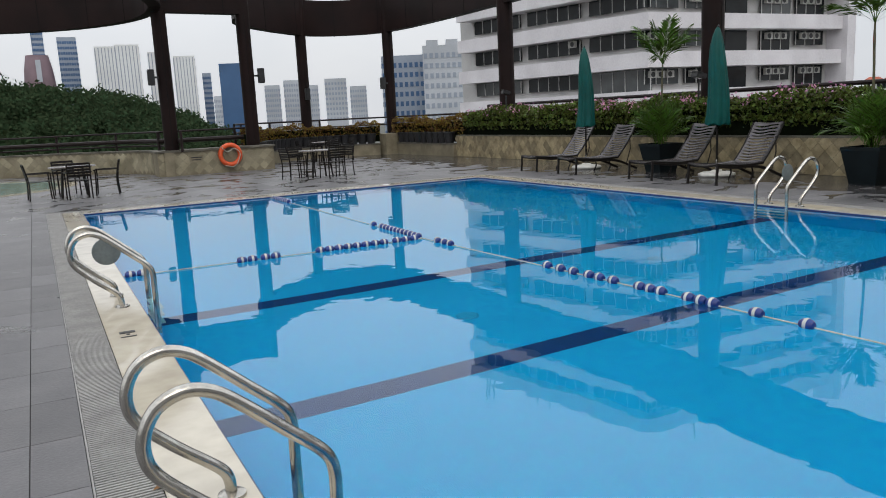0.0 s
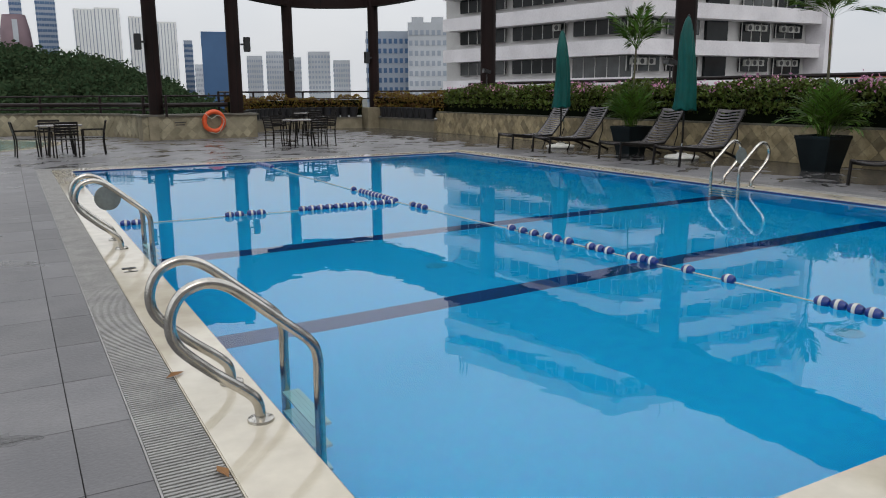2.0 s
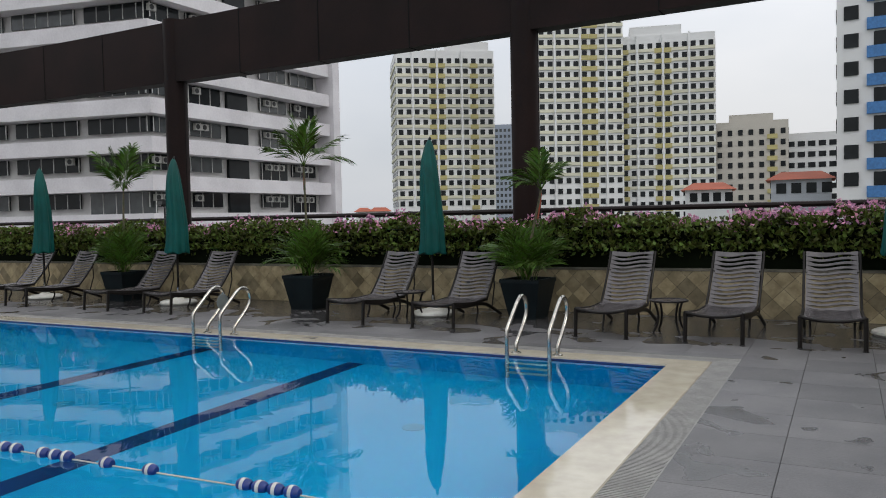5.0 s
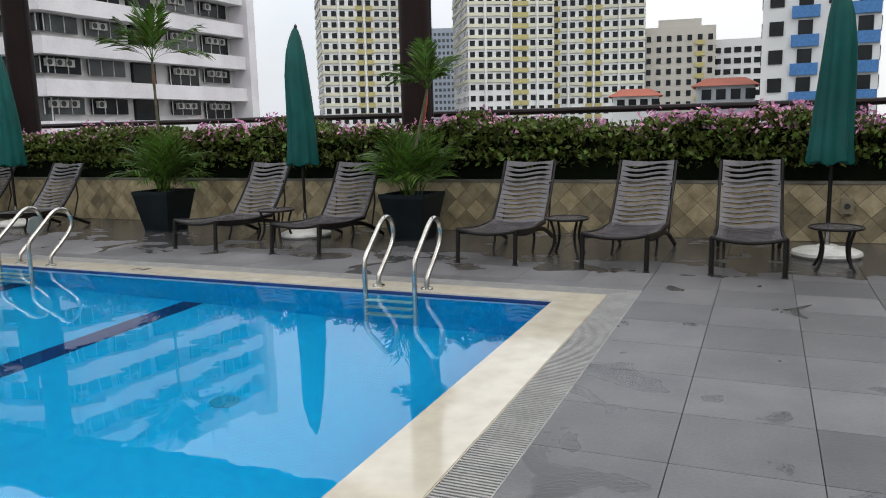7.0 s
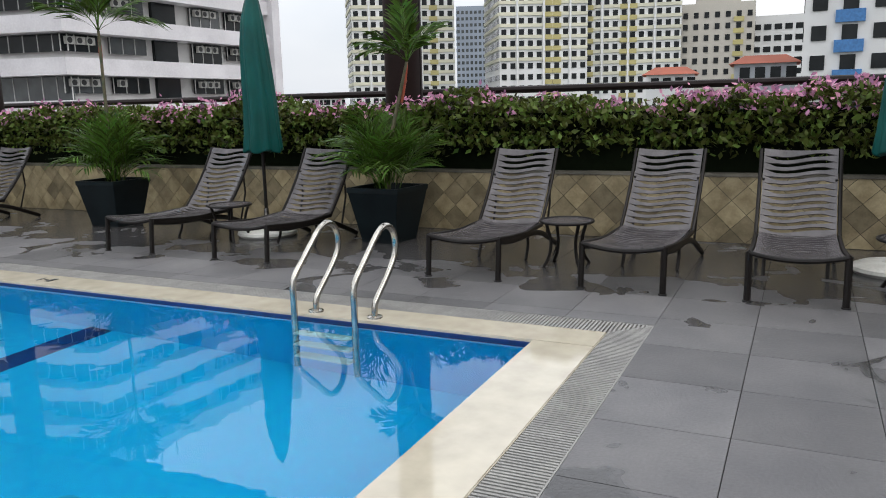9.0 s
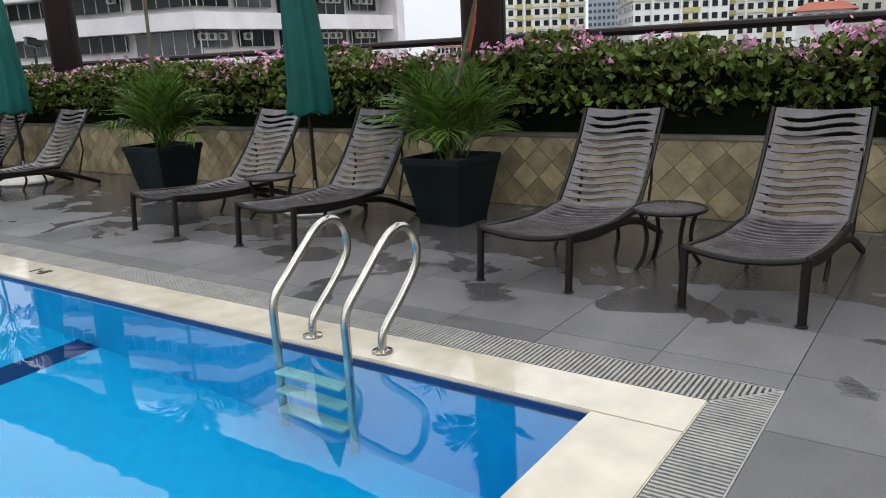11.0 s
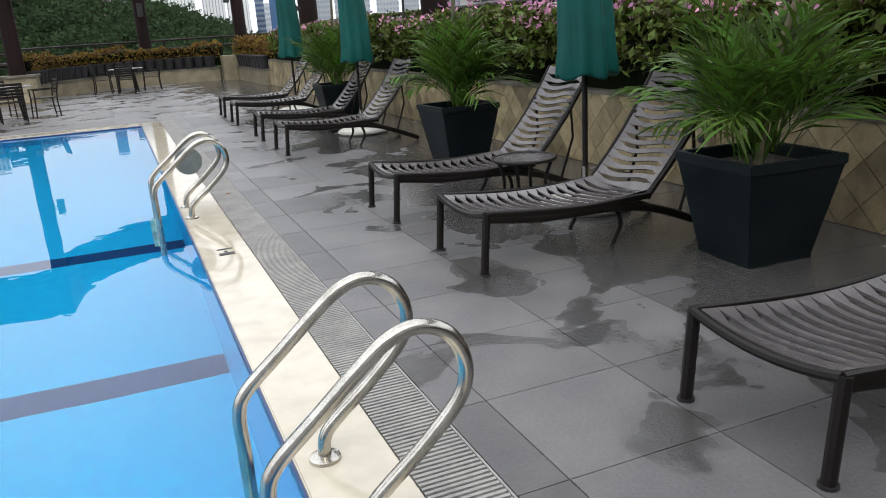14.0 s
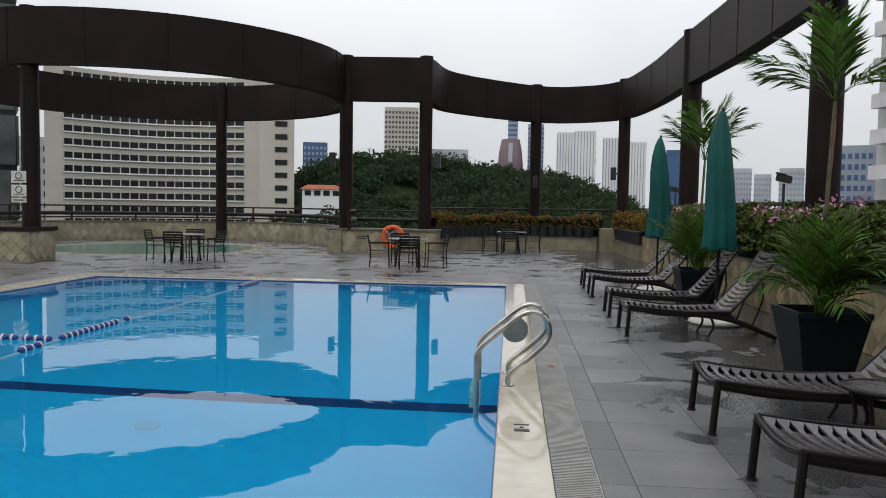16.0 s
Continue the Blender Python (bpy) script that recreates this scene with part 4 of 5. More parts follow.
# ---- floodlights on stakes in the hedge ----
def floodlight(x, y, turn):
    f = empty("garden_floodlight", pose(x, y, 0.6, 0, 0, turn))
    bm = bmesh.new()
    tube(bm, [(0, 0, 0), (0, 0, 1.42)], 0.022, 8)
    part("stake", bm, M_BLACK, f)
    bm = bmesh.new()
    box(bm, -0.17, 0.17, -0.12, 0.12, -0.05, 0.06, pose(0, 0, 1.5, 12, 0, 0))
    part("lamp_housing", bm, M_BLACK, f, bevel=0.012)
    bm = bmesh.new()
    box(bm, -0.14, 0.14, -0.095, 0.095, -0.056, -0.052, pose(0, 0, 1.5, 12, 0, 0))
    part("lens", bm, M_GREYG, f)
    bm = bmesh.new()
    box(bm, -0.19, 0.19, -0.02, 0.14, 0.062, 0.078, pose(0, 0, 1.5, 12, 0, 0))
    part("hood", bm, M_BLACK, f)
    return tagged(f, "black garden floodlight on a stake in the hedge", "floodlight", "floodlights")


floodlight(14.75, 14.15, 70)
floodlight(14.75, 22.4, 70)


# ---- tables and chairs ----
def chair_proto():
    c = empty("patio_chair")
    for x, y, z in ((-0.24, -0.22, 0.6), (0.24, -0.22, 0.6), (-0.24, 0.24, 0.82), (0.24, 0.24, 0.82)):
        bm = bmesh.new()
        tube(bm, smooth_path([(x, y * 1.1, 0.0), (x, y, 0.4), (x, y + (0.08 if y > 0 else 0.0), z)], 3), 0.016, 8)
        part("leg", bm, M_FRAME, c, smooth=True)
    for k in range(6):
        bm = bmesh.new()
        box(bm, -0.24, 0.24, -0.24 + 0.08 * k, -0.175 + 0.08 * k, 0.415, 0.432)
        part("seat_slat", bm, M_FRAME, c)
    for k in range(5):
        bm = bmesh.new()
        box(bm, -0.24, 0.24, -0.008, 0.008, 0, 0.05, pose(0, 0.262 + 0.012 * k, 0.52 + 0.065 * k, -8, 0, 0))
        part("back_slat", bm, M_FRAME, c)
    for x in (-0.25, 0.25):
        bm = bmesh.new()
        box(bm, x - 0.022, x + 0.022, -0.26, 0.28, 0.6, 0.622)
        part("armrest", bm, M_FRAME, c, bevel=0.006)
    return tagged(c, "dark metal patio armchair with slatted back", "chair", "chairs round the patio tables")


def round_table(x, y):
    t = empty("patio_table", pose(x, y, 0))
    bm = bmesh.new()
    lathe(bm, [(0.001, 0.70), (0.5, 0.70), (0.52, 0.715), (0.5, 0.73), (0.001, 0.73)], 36)
    part("tabletop", bm, M_TOP, t, "round grey-brown tabletop", smooth=True)
    for k in range(4):
        a = radians(45 + 90 * k)
        bm = bmesh.new()
        tube(bm, [(0.4 * math.cos(a), 0.4 * math.sin(a), 0), (0.3 * math.cos(a), 0.3 * math.sin(a), 0.7)], 0.024, 8)
        part("leg", bm, M_FRAME, t, smooth=True)
    return tagged(t, "round dark patio table on wet paving", "table", "patio tables")


M_TOP = material("grey_brown_tabletop", (0.13, 0.115, 0.105), rough=0.25, scale=3)
ch = chair_proto()
first = True
for tx, ty, turns in ((1.75, 21.1, (10, 95, 185, 262)), (7.75, 20.9, (20, 100, 190, 285)), (10.4, 27.9, (0, 85, 175, 270))):
    round_table(tx, ty)
    for a in turns:
        r = radians(a)
        m = pose(tx - 0.72 * math.sin(r), ty + 0.72 * math.cos(r), 0, 0, 0, a)
        if first:
            ch.matrix_basis, first = m, False
        else:
            copy_thing(ch, m)


# ---- small things by the wall and on the floor ----
def leaf_litter(x, y, turn, size):
    bm = bmesh.new()
    c = [bm.verts.new(v) for v in ((-size, 0, 0.004), (0, size * 0.4, 0.016), (size, 0, 0.006), (0, -size * 0.4, 0.01))]
    bm.faces.new(c)
    ob = part("dry_leaf", bm, M_DRY)
    ob.matrix_basis = pose(x, y, 0.002, 0, 0, turn)
    return tagged(ob, "curled dry brown leaf on the paving", "leaf", "fallen leaves")


M_DRY = material("dry_leaf", (0.25, 0.12, 0.04), rough=0.8)
leaf_litter(1.335, 4.23, 30, 0.06)
leaf_litter(1.3, 3.05, 100, 0.06)
leaf_litter(10.82, 8.9, 10, 0.04)


def depth_mark(x, y, turn):
    m = empty("depth_mark", pose(x, y, 0.001, 0, 0, turn))
    for k, (w, h) in enumerate(((0.022, 0.11), (0.03, 0.025), (0.06, 0.11))):
        bm = bmesh.new()
        box(bm, -0.09 + 0.07 * k - w / 2, -0.09 + 0.07 * k + w / 2, -h / 2, h / 2, 0.0, 0.003)
        part("character", bm, M_BLACK, m)
    tagged(m, "small black depth figures on the cream coping", "marking", "depth marks")


depth_mark(1.47, 7.0, 90)
depth_mark(10.5, 6.75, -90)


def wall_box(y):
    bm = bmesh.new()
    box(bm, WX - 0.09, WX - 0.002, y - 0.07, y + 0.07, 0.36, 0.56)
    b = part("socket_box", bm, M_STONE, bevel=0.01)
    bm = bmesh.new()
    lathe(bm, [(0.001, 0), (0.035, 0), (0.035, 0.02), (0.001, 0.02)], 16, pose(WX - 0.09, y, 0.46, 0, -90, 0))
    part("socket_cover", bm, M_BLACK, b)
    tagged(b, "weatherproof socket box fixed to the tiled wall", "socket box", "socket boxes")


wall_box(-0.75)
wall_box(6.15)


# ---- the white office building across the street ----
def office():
    of = empty("office_building")
    c0, ca, cb = Vector((49.5, 53.5, 0)), Vector((44.2, 78.0, 0)), Vector((74.3, 52.6, 0))
    ua, ub = (ca - c0), (cb - c0)
    la, lb = ua.length, ub.length
    da, db = ua / la, ub / lb
    na, nb = Vector((-da.y, da.x, 0)), Vector((db.y, -db.x, 0))
    if na.dot(c0) > 0:
        na = -na
    if nb.dot(c0) > 0:
        nb = -nb

    def basis(d, nrm):
        return Matrix(((d.x, nrm.x, 0, c0.x), (d.y, nrm.y, 0, c0.y), (0, 0, 1, 0), (0, 0, 0, 1)))
    A, B = basis(da, na), basis(db, nb)
    rng = np.random.default_rng(4)
    step, top = 3.34, 29.4
    bm = bmesh.new()
    inner = c0 - na * 1.2 - nb * 1.2
    foot = [inner, inner + ua, inner + ua + ub, inner + ub]
    ring_loft(bm, [[p + Vector((0, 0, z)) for p in foot] for z in (-30, top - 0.6)])
    body = part("wall", bm, M_OFFIN, of, "grey-white recessed office wall")
    for k in range(14):
        z = top - step * k
        bm = bmesh.new()
        o = c0 + na * 0.25 + nb * 0.25
        out = [o, o + ua, o + ua + ub, o + ub]
        ring_loft(bm, [[p + Vector((0, 0, zz)) for p in out] for zz in (z - (1.35 if k else 1.5), z)])
        part("floor_band", bm, M_OFFICE, of, "white concrete spandrel band")
        zb, zt = z - step + 0.02, z - 1.37
        for face, M, ln in (("a", A, la), ("b", B, lb)):
            n = 3 if face == "a" else 5
            for j in range(n):
                x0 = 0.5 + j * (ln - 1.0) / n
                x1 = x0 + (ln - 1.0) / n - (1.1 if face == "a" else 0.8)
                if face == "b" and j in (2,):
                    # dark box on the wall face in place of a balcony's shaded hollow
                    bm = bmesh.new()
                    box(bm, x0 + 0.2, x1 - 1.0, -1.5, -1.14, zb, zt, M)
                    part("balcony_shade_panel", bm, M_GLASS, of, "dark panel as the shade of a recessed balcony")
                    continue
                bm = bmesh.new()
                low = zb + (0.55 if rng.random() < 0.85 else 0.0)
                box(bm, x0, x1, -1.3, -1.1, low, zt - 0.05, M)
                w = part("window", bm, M_GREYG if rng.random() < 0.5 else M_GLASS, of, "strip of dark office windows")
                cnt = max(3, int((x1 - x0) / 1.25))
                for q in range(cnt + 1):
                    xx = x0 + (x1 - x0) * q / cnt
                    bm = bmesh.new()
                    box(bm, xx - 0.03, xx + 0.03, -1.12, -1.04, low, zt - 0.05, M)
                    part("mullion", bm, M_OFFIN, w)
                for q in range(rng.integers(0, 4) if face == "b" else (rng.integers(0, 3) if rng.random() < 0.4 else 0)):
                    xx = x0 + 0.2 + q * 0.95 + rng.uniform(0, 0.2)
                    if xx + 0.8 < x1:
                        bm = bmesh.new()
                        zz = zt - 0.85 if face == "b" else zt - 0.75
                        box(bm, xx, xx + 0.8, -1.0, -0.65, zz, zz + 0.6, M)
                        unit = part("air_conditioner", bm, M_AC, of, "outdoor air-conditioning unit")
                        bm = bmesh.new()
                        lathe(bm, [(0.001, 0), (0.24, 0), (0.24, 0.02), (0.001, 0.02)], 14, M @ pose(xx + 0.3, -0.65, zz + 0.3, -90, 0, 0))
                        part("fan_grille", bm, M_BLACK, unit)
    bm = bmesh.new()
    box(bm, lb - 0.3, lb + 0.9, -1.5, 0.9, -30, top + 1.6, B)
    part("end_fin", bm, M_OFFICE, of, "tall pale concrete end fin")
    for q, (fa, h) in enumerate(((0.95, 3.2), (0.93, 2.6), (0.9, 2.9), (0.62, 1.5), (0.55, 1.4))):
        bm = bmesh.new()
        p = c0 + ua * fa
        tube(bm, [p + Vector((1, 0, top)), p + Vector((1, 0, top + h))], 0.09, 6)
        part("antenna", bm, M_GREYT, of)
    for q, (fb, h) in enumerate(((0.3, 2.8), (0.38, 2.2), (0.72, 2.6), (0.8, 2.2))):
        bm = bmesh.new()
        p = c0 + ub * fb + ua * 0.06
        tube(bm, [p + Vector((0, 0, top)), p + Vector((0, 0, top + h))], 0.06, 6)
        part("antenna", bm, M_GREYT, of)
    tagged(of, "white banded office block with strip windows and air conditioners", "office building")


office()


# ---- far towers ----
def tower(name, az, dist, width, depth, top, label, wall, glass, storeys, bays, turn=0.0, from_xy=(2.0, 0.2), win=0.55, winh=0.5, bottom=-30.0,
          stripe=None, stripe_bays=(), steps=(), storey_h=3.0, vertical=False, sills=None, sill_share=0.55):
    """A tower seen along the azimuth az from from_xy; steps: (from, to, extra height) of roof blocks as shares of the width."""
    a = radians(az)
    cx, cy = from_xy[0] + dist * math.sin(a), from_xy[1] + dist * math.cos(a)
    M = Matrix.Translation((cx, cy, 0)) @ Matrix.Rotation(-a + radians(turn), 4, "Z")
    t = empty(name)
    bm = bmesh.new()
    box(bm, -width / 2, width / 2, 0, depth, bottom, top, M)
    part("wall", bm, wall, t)
    for s0, s1, eh in steps:
        bm = bmesh.new()
        box(bm, -width / 2 + width * s0, -width / 2 + width * s1, 0.4, depth - 0.4, top, top + eh, M)
        part("roof_block", bm, wall, t)
    bm = bmesh.new()
    nb = max(1, int(depth / (width / bays)))
    for k in range(storeys):
        z = top - 0.8 - storey_h * (k + 1)
        if z < -20:
            break
        hz = storey_h * winh
        if vertical:
            hz = storey_h * 0.96
        for j in range(bays):
            if vertical and j % 2:
                continue
            bw = width / bays
            x0 = -width / 2 + bw * j + bw * (1 - win) / 2
            box(bm, x0, x0 + bw * win, -0.12, 0.05, z, z + hz, M)
        for j in range(nb):
            bw = depth / nb
            y0 = bw * j + bw * (1 - win) / 2
            box(bm, -width / 2 - 0.12, -width / 2 + 0.05, y0, y0 + bw * win, z, z + hz, M)
            box(bm, width / 2 - 0.05, width / 2 + 0.12, y0, y0 + bw * win, z, z + hz, M)
    w = part("window_grid", bm, glass, t, "rows of dark windows")
    w["kind"] = "stuff"
    if stripe:
        bm = bmesh.new()
        for j in stripe_bays:
            bw = width / bays
            for k in range(storeys):
                z = top - 0.8 - storey_h * (k + 1)
                if z < -20:
                    break
                box(bm, -width / 2 + bw * (j + 0.02), -width / 2 + bw * (j + 0.98), -0.35, 0.05, z - storey_h * 0.42, z - 0.02, M)
        s = part("balcony_band", bm, stripe, t, "coloured balcony panels")
        s["kind"] = "stuff"
    if sills:
        bm = bmesh.new()
        for k in range(int(storeys * sill_share)):
            z = top - 0.8 - storey_h * (k + 1)
            box(bm, -width / 2, width / 2, -0.3, 0.05, z - storey_h * 0.3, z - 0.02, M)
            box(bm, -width / 2 - 0.3, -width / 2 + 0.05, 0.4, depth - 0.4, z - storey_h * 0.3, z - 0.02, M)
        s = part("sill_band", bm, sills, t, "pale yellow band under the windows")
        s["kind"] = "stuff"
        for j in range(2, bays - 1, 3):
            bm = bmesh.new()
            x = -width / 2 + width / bays * j
            box(bm, x - 0.25, x + 0.25, -0.55, 0.05, bottom, top + 0.3, M)
            part("pilaster", bm, wall, t)
    return tagged(t, label, "tower block")


def at_el(dist, el, eye=1.6):
    return eye + dist * math.tan(radians(el))


tower("apartment_tower", 62.7, 225, 28.8, 22, at_el(225, 12.3), "white and yellow apartment tower with many small windows", M_CREAM, M_GLASS, 26, 12, 8, win=0.56, stripe=M_YELLOW, stripe_bays=(4, 5, 9), steps=((0.5, 0.95, 2.6),), storey_h=2.95, sills=M_SILL)
tower("apartment_tower", 72.6, 219, 24.0, 30, at_el(225, 14.3), "white and yellow apartment tower with a stepped roofline", M_CREAM, M_GLASS, 28, 10, 12, win=0.56, stripe=M_YELLOW, stripe_bays=(5, 6), steps=((0.45, 0.9, 2.4),), storey_h=2.95, sills=M_SILL)
tower("apartment_tower", 78.7, 225, 25.5, 28, at_el(225, 12.6), "white and yellow apartment tower with a pale roof block", M_CREAM, M_GLASS, 27, 11, 4, win=0.56, stripe=M_YELLOW, stripe_bays=(0, 4, 5), steps=((0.1, 0.65, 2.6),), storey_h=2.95, sills=M_SILL)
tower("slim_tower", 67.5, 420, 18, 18, at_el(420, 6.9), "hazy grey residential tower far off", M_GREYT, M_GREYG, 28, 8, 0, win=0.6, storey_h=3.2)
tower("apartment_block", 84.2, 230, 19, 20, at_el(230, 6.3), "cream apartment block with yellow balconies", M_HOTEL, M_GLASS, 12, 7, 0, win=0.45, stripe=M_YELLOW, stripe_bays=(5,), steps=((0.2, 0.8, 2.0),))
tower("apartment_block", 88.3, 240, 16, 20, at_el(240, 5.3), "pale apartment block with dark window bands", M_CREAM, M_GLASS, 12, 6, 0, win=0.7)
tower("blue_panel_tower", 92.9, 92, 11.0, 14, 34, "pale apartment tower with bright blue balcony panels", M_CREAM, M_GLASS, 22, 4, 0, win=0.5, stripe=M_BLUEP, stripe_bays=(1, 3), storey_h=2.9)
tower("grey_complex", 25.3, 250, 17, 20, at_el(250, 4.3), "blue-grey glazed residential complex", M_GREYT, M_BLUEG, 14, 10, 0, win=0.6)
tower("grey_complex", 27.8, 240, 12, 20, at_el(240, 4.9), "pale grey residential complex with roof blocks", M_PALET, M_GREYT, 14, 7, 0, win=0.6, steps=((0.1, 0.4, 1.6), (0.6, 0.9, 1.6)))
tower("blue_office_tower", 12.9, 420, 12.5, 16, at_el(420, 4.2), "slab-sided dark blue glass tower", M_BLUEG, M_BLUEG, 2, 6, 0)
for az_, w_, el_, mt, gl in ((4.9, 12, 5.5, M_PALET, M_GREYT), (6.2, 13, 5.6, M_PALET, M_GREYT), (8.2, 12, 5.1, M_PALET, M_GREYT), (9.8, 12, 4.8, M_PALET, M_GREYT)):
    tower("ribbed_tower", az_, 480, w_, 16, at_el(480, el_), "tall pale residential slab with vertical ribs", M_CREAM, M_GREYT, 24, 14, 0, vertical=True, win=0.5, storey_h=3.0)
for az_, w_, el_ in ((2.6, 10, 6.1), (0.9, 6, 7.0), (11.2, 5, 3.6)):
    tower("glass_tower", az_, 500, w_, 14, at_el(500, el_), "hazy blue-grey glass office tower", M_GREYT, M_BLUEG, 26, 8, 0, win=0.8)
for az_, w_, el_ in ((15.6, 9, 2.6), (17.0, 10, 2.9), (18.3, 9, 2.5), (20.1, 13, 2.9), (21.7, 10, 2.3), (11.9, 6, 2.0)):
    tower("distant_block", az_, 480, w_, 14, at_el(480, el_), "hazy white apartment block far off", M_PALET, M_GREYT, 8, 7, 0, win=0.6)
tower("cylinder_apartments", -8.3, 380, 16.5, 16, at_el(380, 7.2), "beige apartment tower with dense balconies", M_HOTEL, M_GREYG, 26, 10, 0, from_xy=(10.4, 1.3), win=0.6, storey_h=2.4)
tower("office_block", -14.6, 420, 13, 16, at_el(420, 4.5), "blue glass office block far off", M_BLUEG, M_GREYT, 10, 6, 0, from_xy=(10.4, 1.3))
tower("distant_block", -4.9, 400, 22, 16, at_el(400, 4.2), "hazy white apartment block far off", M_PALET, M_GREYT, 10, 10, 0, from_xy=(10.4, 1.3), win=0.6)
tower("distant_block", -11.7, 480, 9, 16, at_el(480, 3.6), "hazy white apartment block far off", M_PALET, M_GREYT, 8, 6, 0, from_xy=(10.4, 1.3), win=0.6)


def vase_building():
    a = radians(-0.2)
    M = Matrix.Translation((10.4 + 500 * math.sin(a), 1.3 + 500 * math.cos(a), 0))
    v = empty("vase_tower")
    bm = bmesh.new()
    lathe(bm, [(7.6, -30), (7.8, 20), (8.2, 28), (7.4, 37), (5.8, 45), (5.4, 45), (0.1, 44)], 20, M)
    part("wall", bm, M_MAUVE, v, smooth=True)
    bm = bmesh.new()
    box(bm, -1.3, 1.3, -8.8, -6.0, 30, 42, M)
    part("gap", bm, M_PALET, v)
    tagged(v, "rounded mauve tower with a pale central slot", "tower")


M_MAUVE = material("mauve_cladding", (0.22, 0.15, 0.17), rough=0.6, scale=0.1, bump=0.0)
vase_building()


def hotel():
    """A curved slab hotel with ribbon windows and a blind end block."""
    h = empty("hotel_building")
    bm = bmesh.new()
    D = 205
    pts = []
    for k in range(13):
        az_ = -32.5 + 14.0 * k / 12
        dd = D + 7 * math.sin(math.pi * k / 12)
        pts.append(Vector((10.4 + dd * math.sin(radians(az_)), 1.3 + dd * math.cos(radians(az_)), 0)))
    back = [p + Vector((-0.35, 0.94, 0)) * 15 for p in pts]
    foot = pts + back[::-1]
    top = at_el(D, 8.9)
    ring_loft(bm, [[p + Vector((0, 0, z)) for p in foot] for z in (-30, top)])
    part("wall", bm, M_HOTEL, h)
    for k in range(16):
        z = top - 2.6 - 3.22 * k
        bm = bmesh.new()
        sl = pts[1:12]
        n_in = [Vector((0.35, -0.94, 0)) * 0.15] * len(sl)
        ring_loft(bm, [[p + n_in[0] + Vector((0, 0, z)), p - n_in[0] + Vector((0, 0, z)), p - n_in[0] + Vector((0, 0, z + 1.5)), p + n_in[0] + Vector((0, 0, z + 1.5))] for p in sl])
        w = part("ribbon_window", bm, M_GLASS, h, "ribbon of dark guest-room windows")
        bm = bmesh.new()
        ring_loft(bm, [[p + n_in[0] * 4 + Vector((0, 0, z - 0.3)), p + Vector((0, 0, z - 0.3)), p + Vector((0, 0, z)), p + n_in[0] * 4 + Vector((0, 0, z))] for p in sl])
        part("window_ledge", bm, M_CREAM, w)
        bm = bmesh.new()
        for a, b in zip(sl, sl[1:]):
            for q in range(2):
                p = a.lerp(b, q / 2)
                box(bm, p.x - 0.08, p.x + 0.08, p.y - 0.45, p.y - 0.1, z, z + 1.5)
        part("mullion", bm, M_HOTEL, w)["kind"] = "stuff"
    a0, a1 = radians(-18.6), radians(-16.1)
    p0 = Vector((10.4 + (D - 6) * math.sin(a0), 1.3 + (D - 6) * math.cos(a0), 0))
    p1 = Vector((10.4 + (D - 6) * math.sin(a1), 1.3 + (D - 6) * math.cos(a1), 0))
    bk = Vector((-0.3, 0.95, 0)) * 18
    bm = bmesh.new()
    tp = at_el(D, 9.0)
    lo = [p0, p1, p1 + bk, p0 + bk]
    ring_loft(bm, [[p + Vector((0, 0, -30)) for p in lo], [p + Vector((0, 0, tp + (4 if i in (0, 3) else 2))) for i, p in enumerate(lo)]])
    part("end_block", bm, M_HOTEL, h, "blind beige end block")
    for k in range(14):
        bm = bmesh.new()
        z = tp - 3.5 - 3.22 * k
        q0, q1 = p0.lerp(p1, 0.45), p0.lerp(p1, 0.8)
        f = Vector((0.3, -0.95, 0)) * 0.15
        ring_loft(bm, [[q0 + f + Vector((0, 0, zz)), q1 + f + Vector((0, 0, zz)), q1 - f + Vector((0, 0, zz)), q0 - f + Vector((0, 0, zz))] for zz in (z, z + 1.3)])
        part("window", bm, M_GLASS, h)
    tagged(h, "large beige curved hotel slab with ribbon windows", "hotel")


hotel()
tower("glass_hotel_wing", -36.4, 52, 4.2, 14, 30, "dark glazed hotel wing beside the terrace", M_GLASS, M_GREYG, 14, 4, 0, from_xy=(10.4, 1.3), win=0.9, winh=0.9, storey_h=3.2)
tower("distant_block", -33.1, 230, 7, 14, at_el(230, 4.1), "small grey block beside the hotel", M_PALET, M_GLASS, 8, 4, 0, from_xy=(10.4, 1.3), win=0.6)


def small_house(az_, dist, w, el_, wall, label):
    a = radians(az_)
    M = Matrix.Translation((2 + dist * math.sin(a), dist * math.cos(a), 0)) @ Matrix.Rotation(-a, 4, "Z")
    z = at_el(dist, el_)
    h = empty("house")
    bm = bmesh.new()
    box(bm, -w / 2, w / 2, 0, 8, -30, z, M)
    part("wall", bm, wall, h)
    bm = bmesh.new()
    ring_loft(bm, [[M @ Vector(p) for p in ((-w / 2 - 0.6, -0.6, z), (w / 2 + 0.6, -0.6, z), (w / 2 + 0.6, 8.6, z), (-w / 2 - 0.6, 8.6, z))],
                   [M @ Vector(p) for p in ((-w / 2 + 1, 3.9, z + 1.1), (w / 2 - 1, 3.9, z + 1.1), (w / 2 - 1, 4.1, z + 1.1), (-w / 2 + 1, 4.1, z + 1.1))]])
    part("roof", bm, M_TERRA, h, "red tiled hipped roof")
    for k in range(4):
        bm = bmesh.new()
        box(bm, -w / 2 + 0.6 + k * w / 4, -w / 2 + 0.6 + k * w / 4 + w / 6, -0.1, 0.1, z - 1.6, z - 0.4, M)
        part("window", bm, M_GLASS, h)
    tagged(h, label, "house")


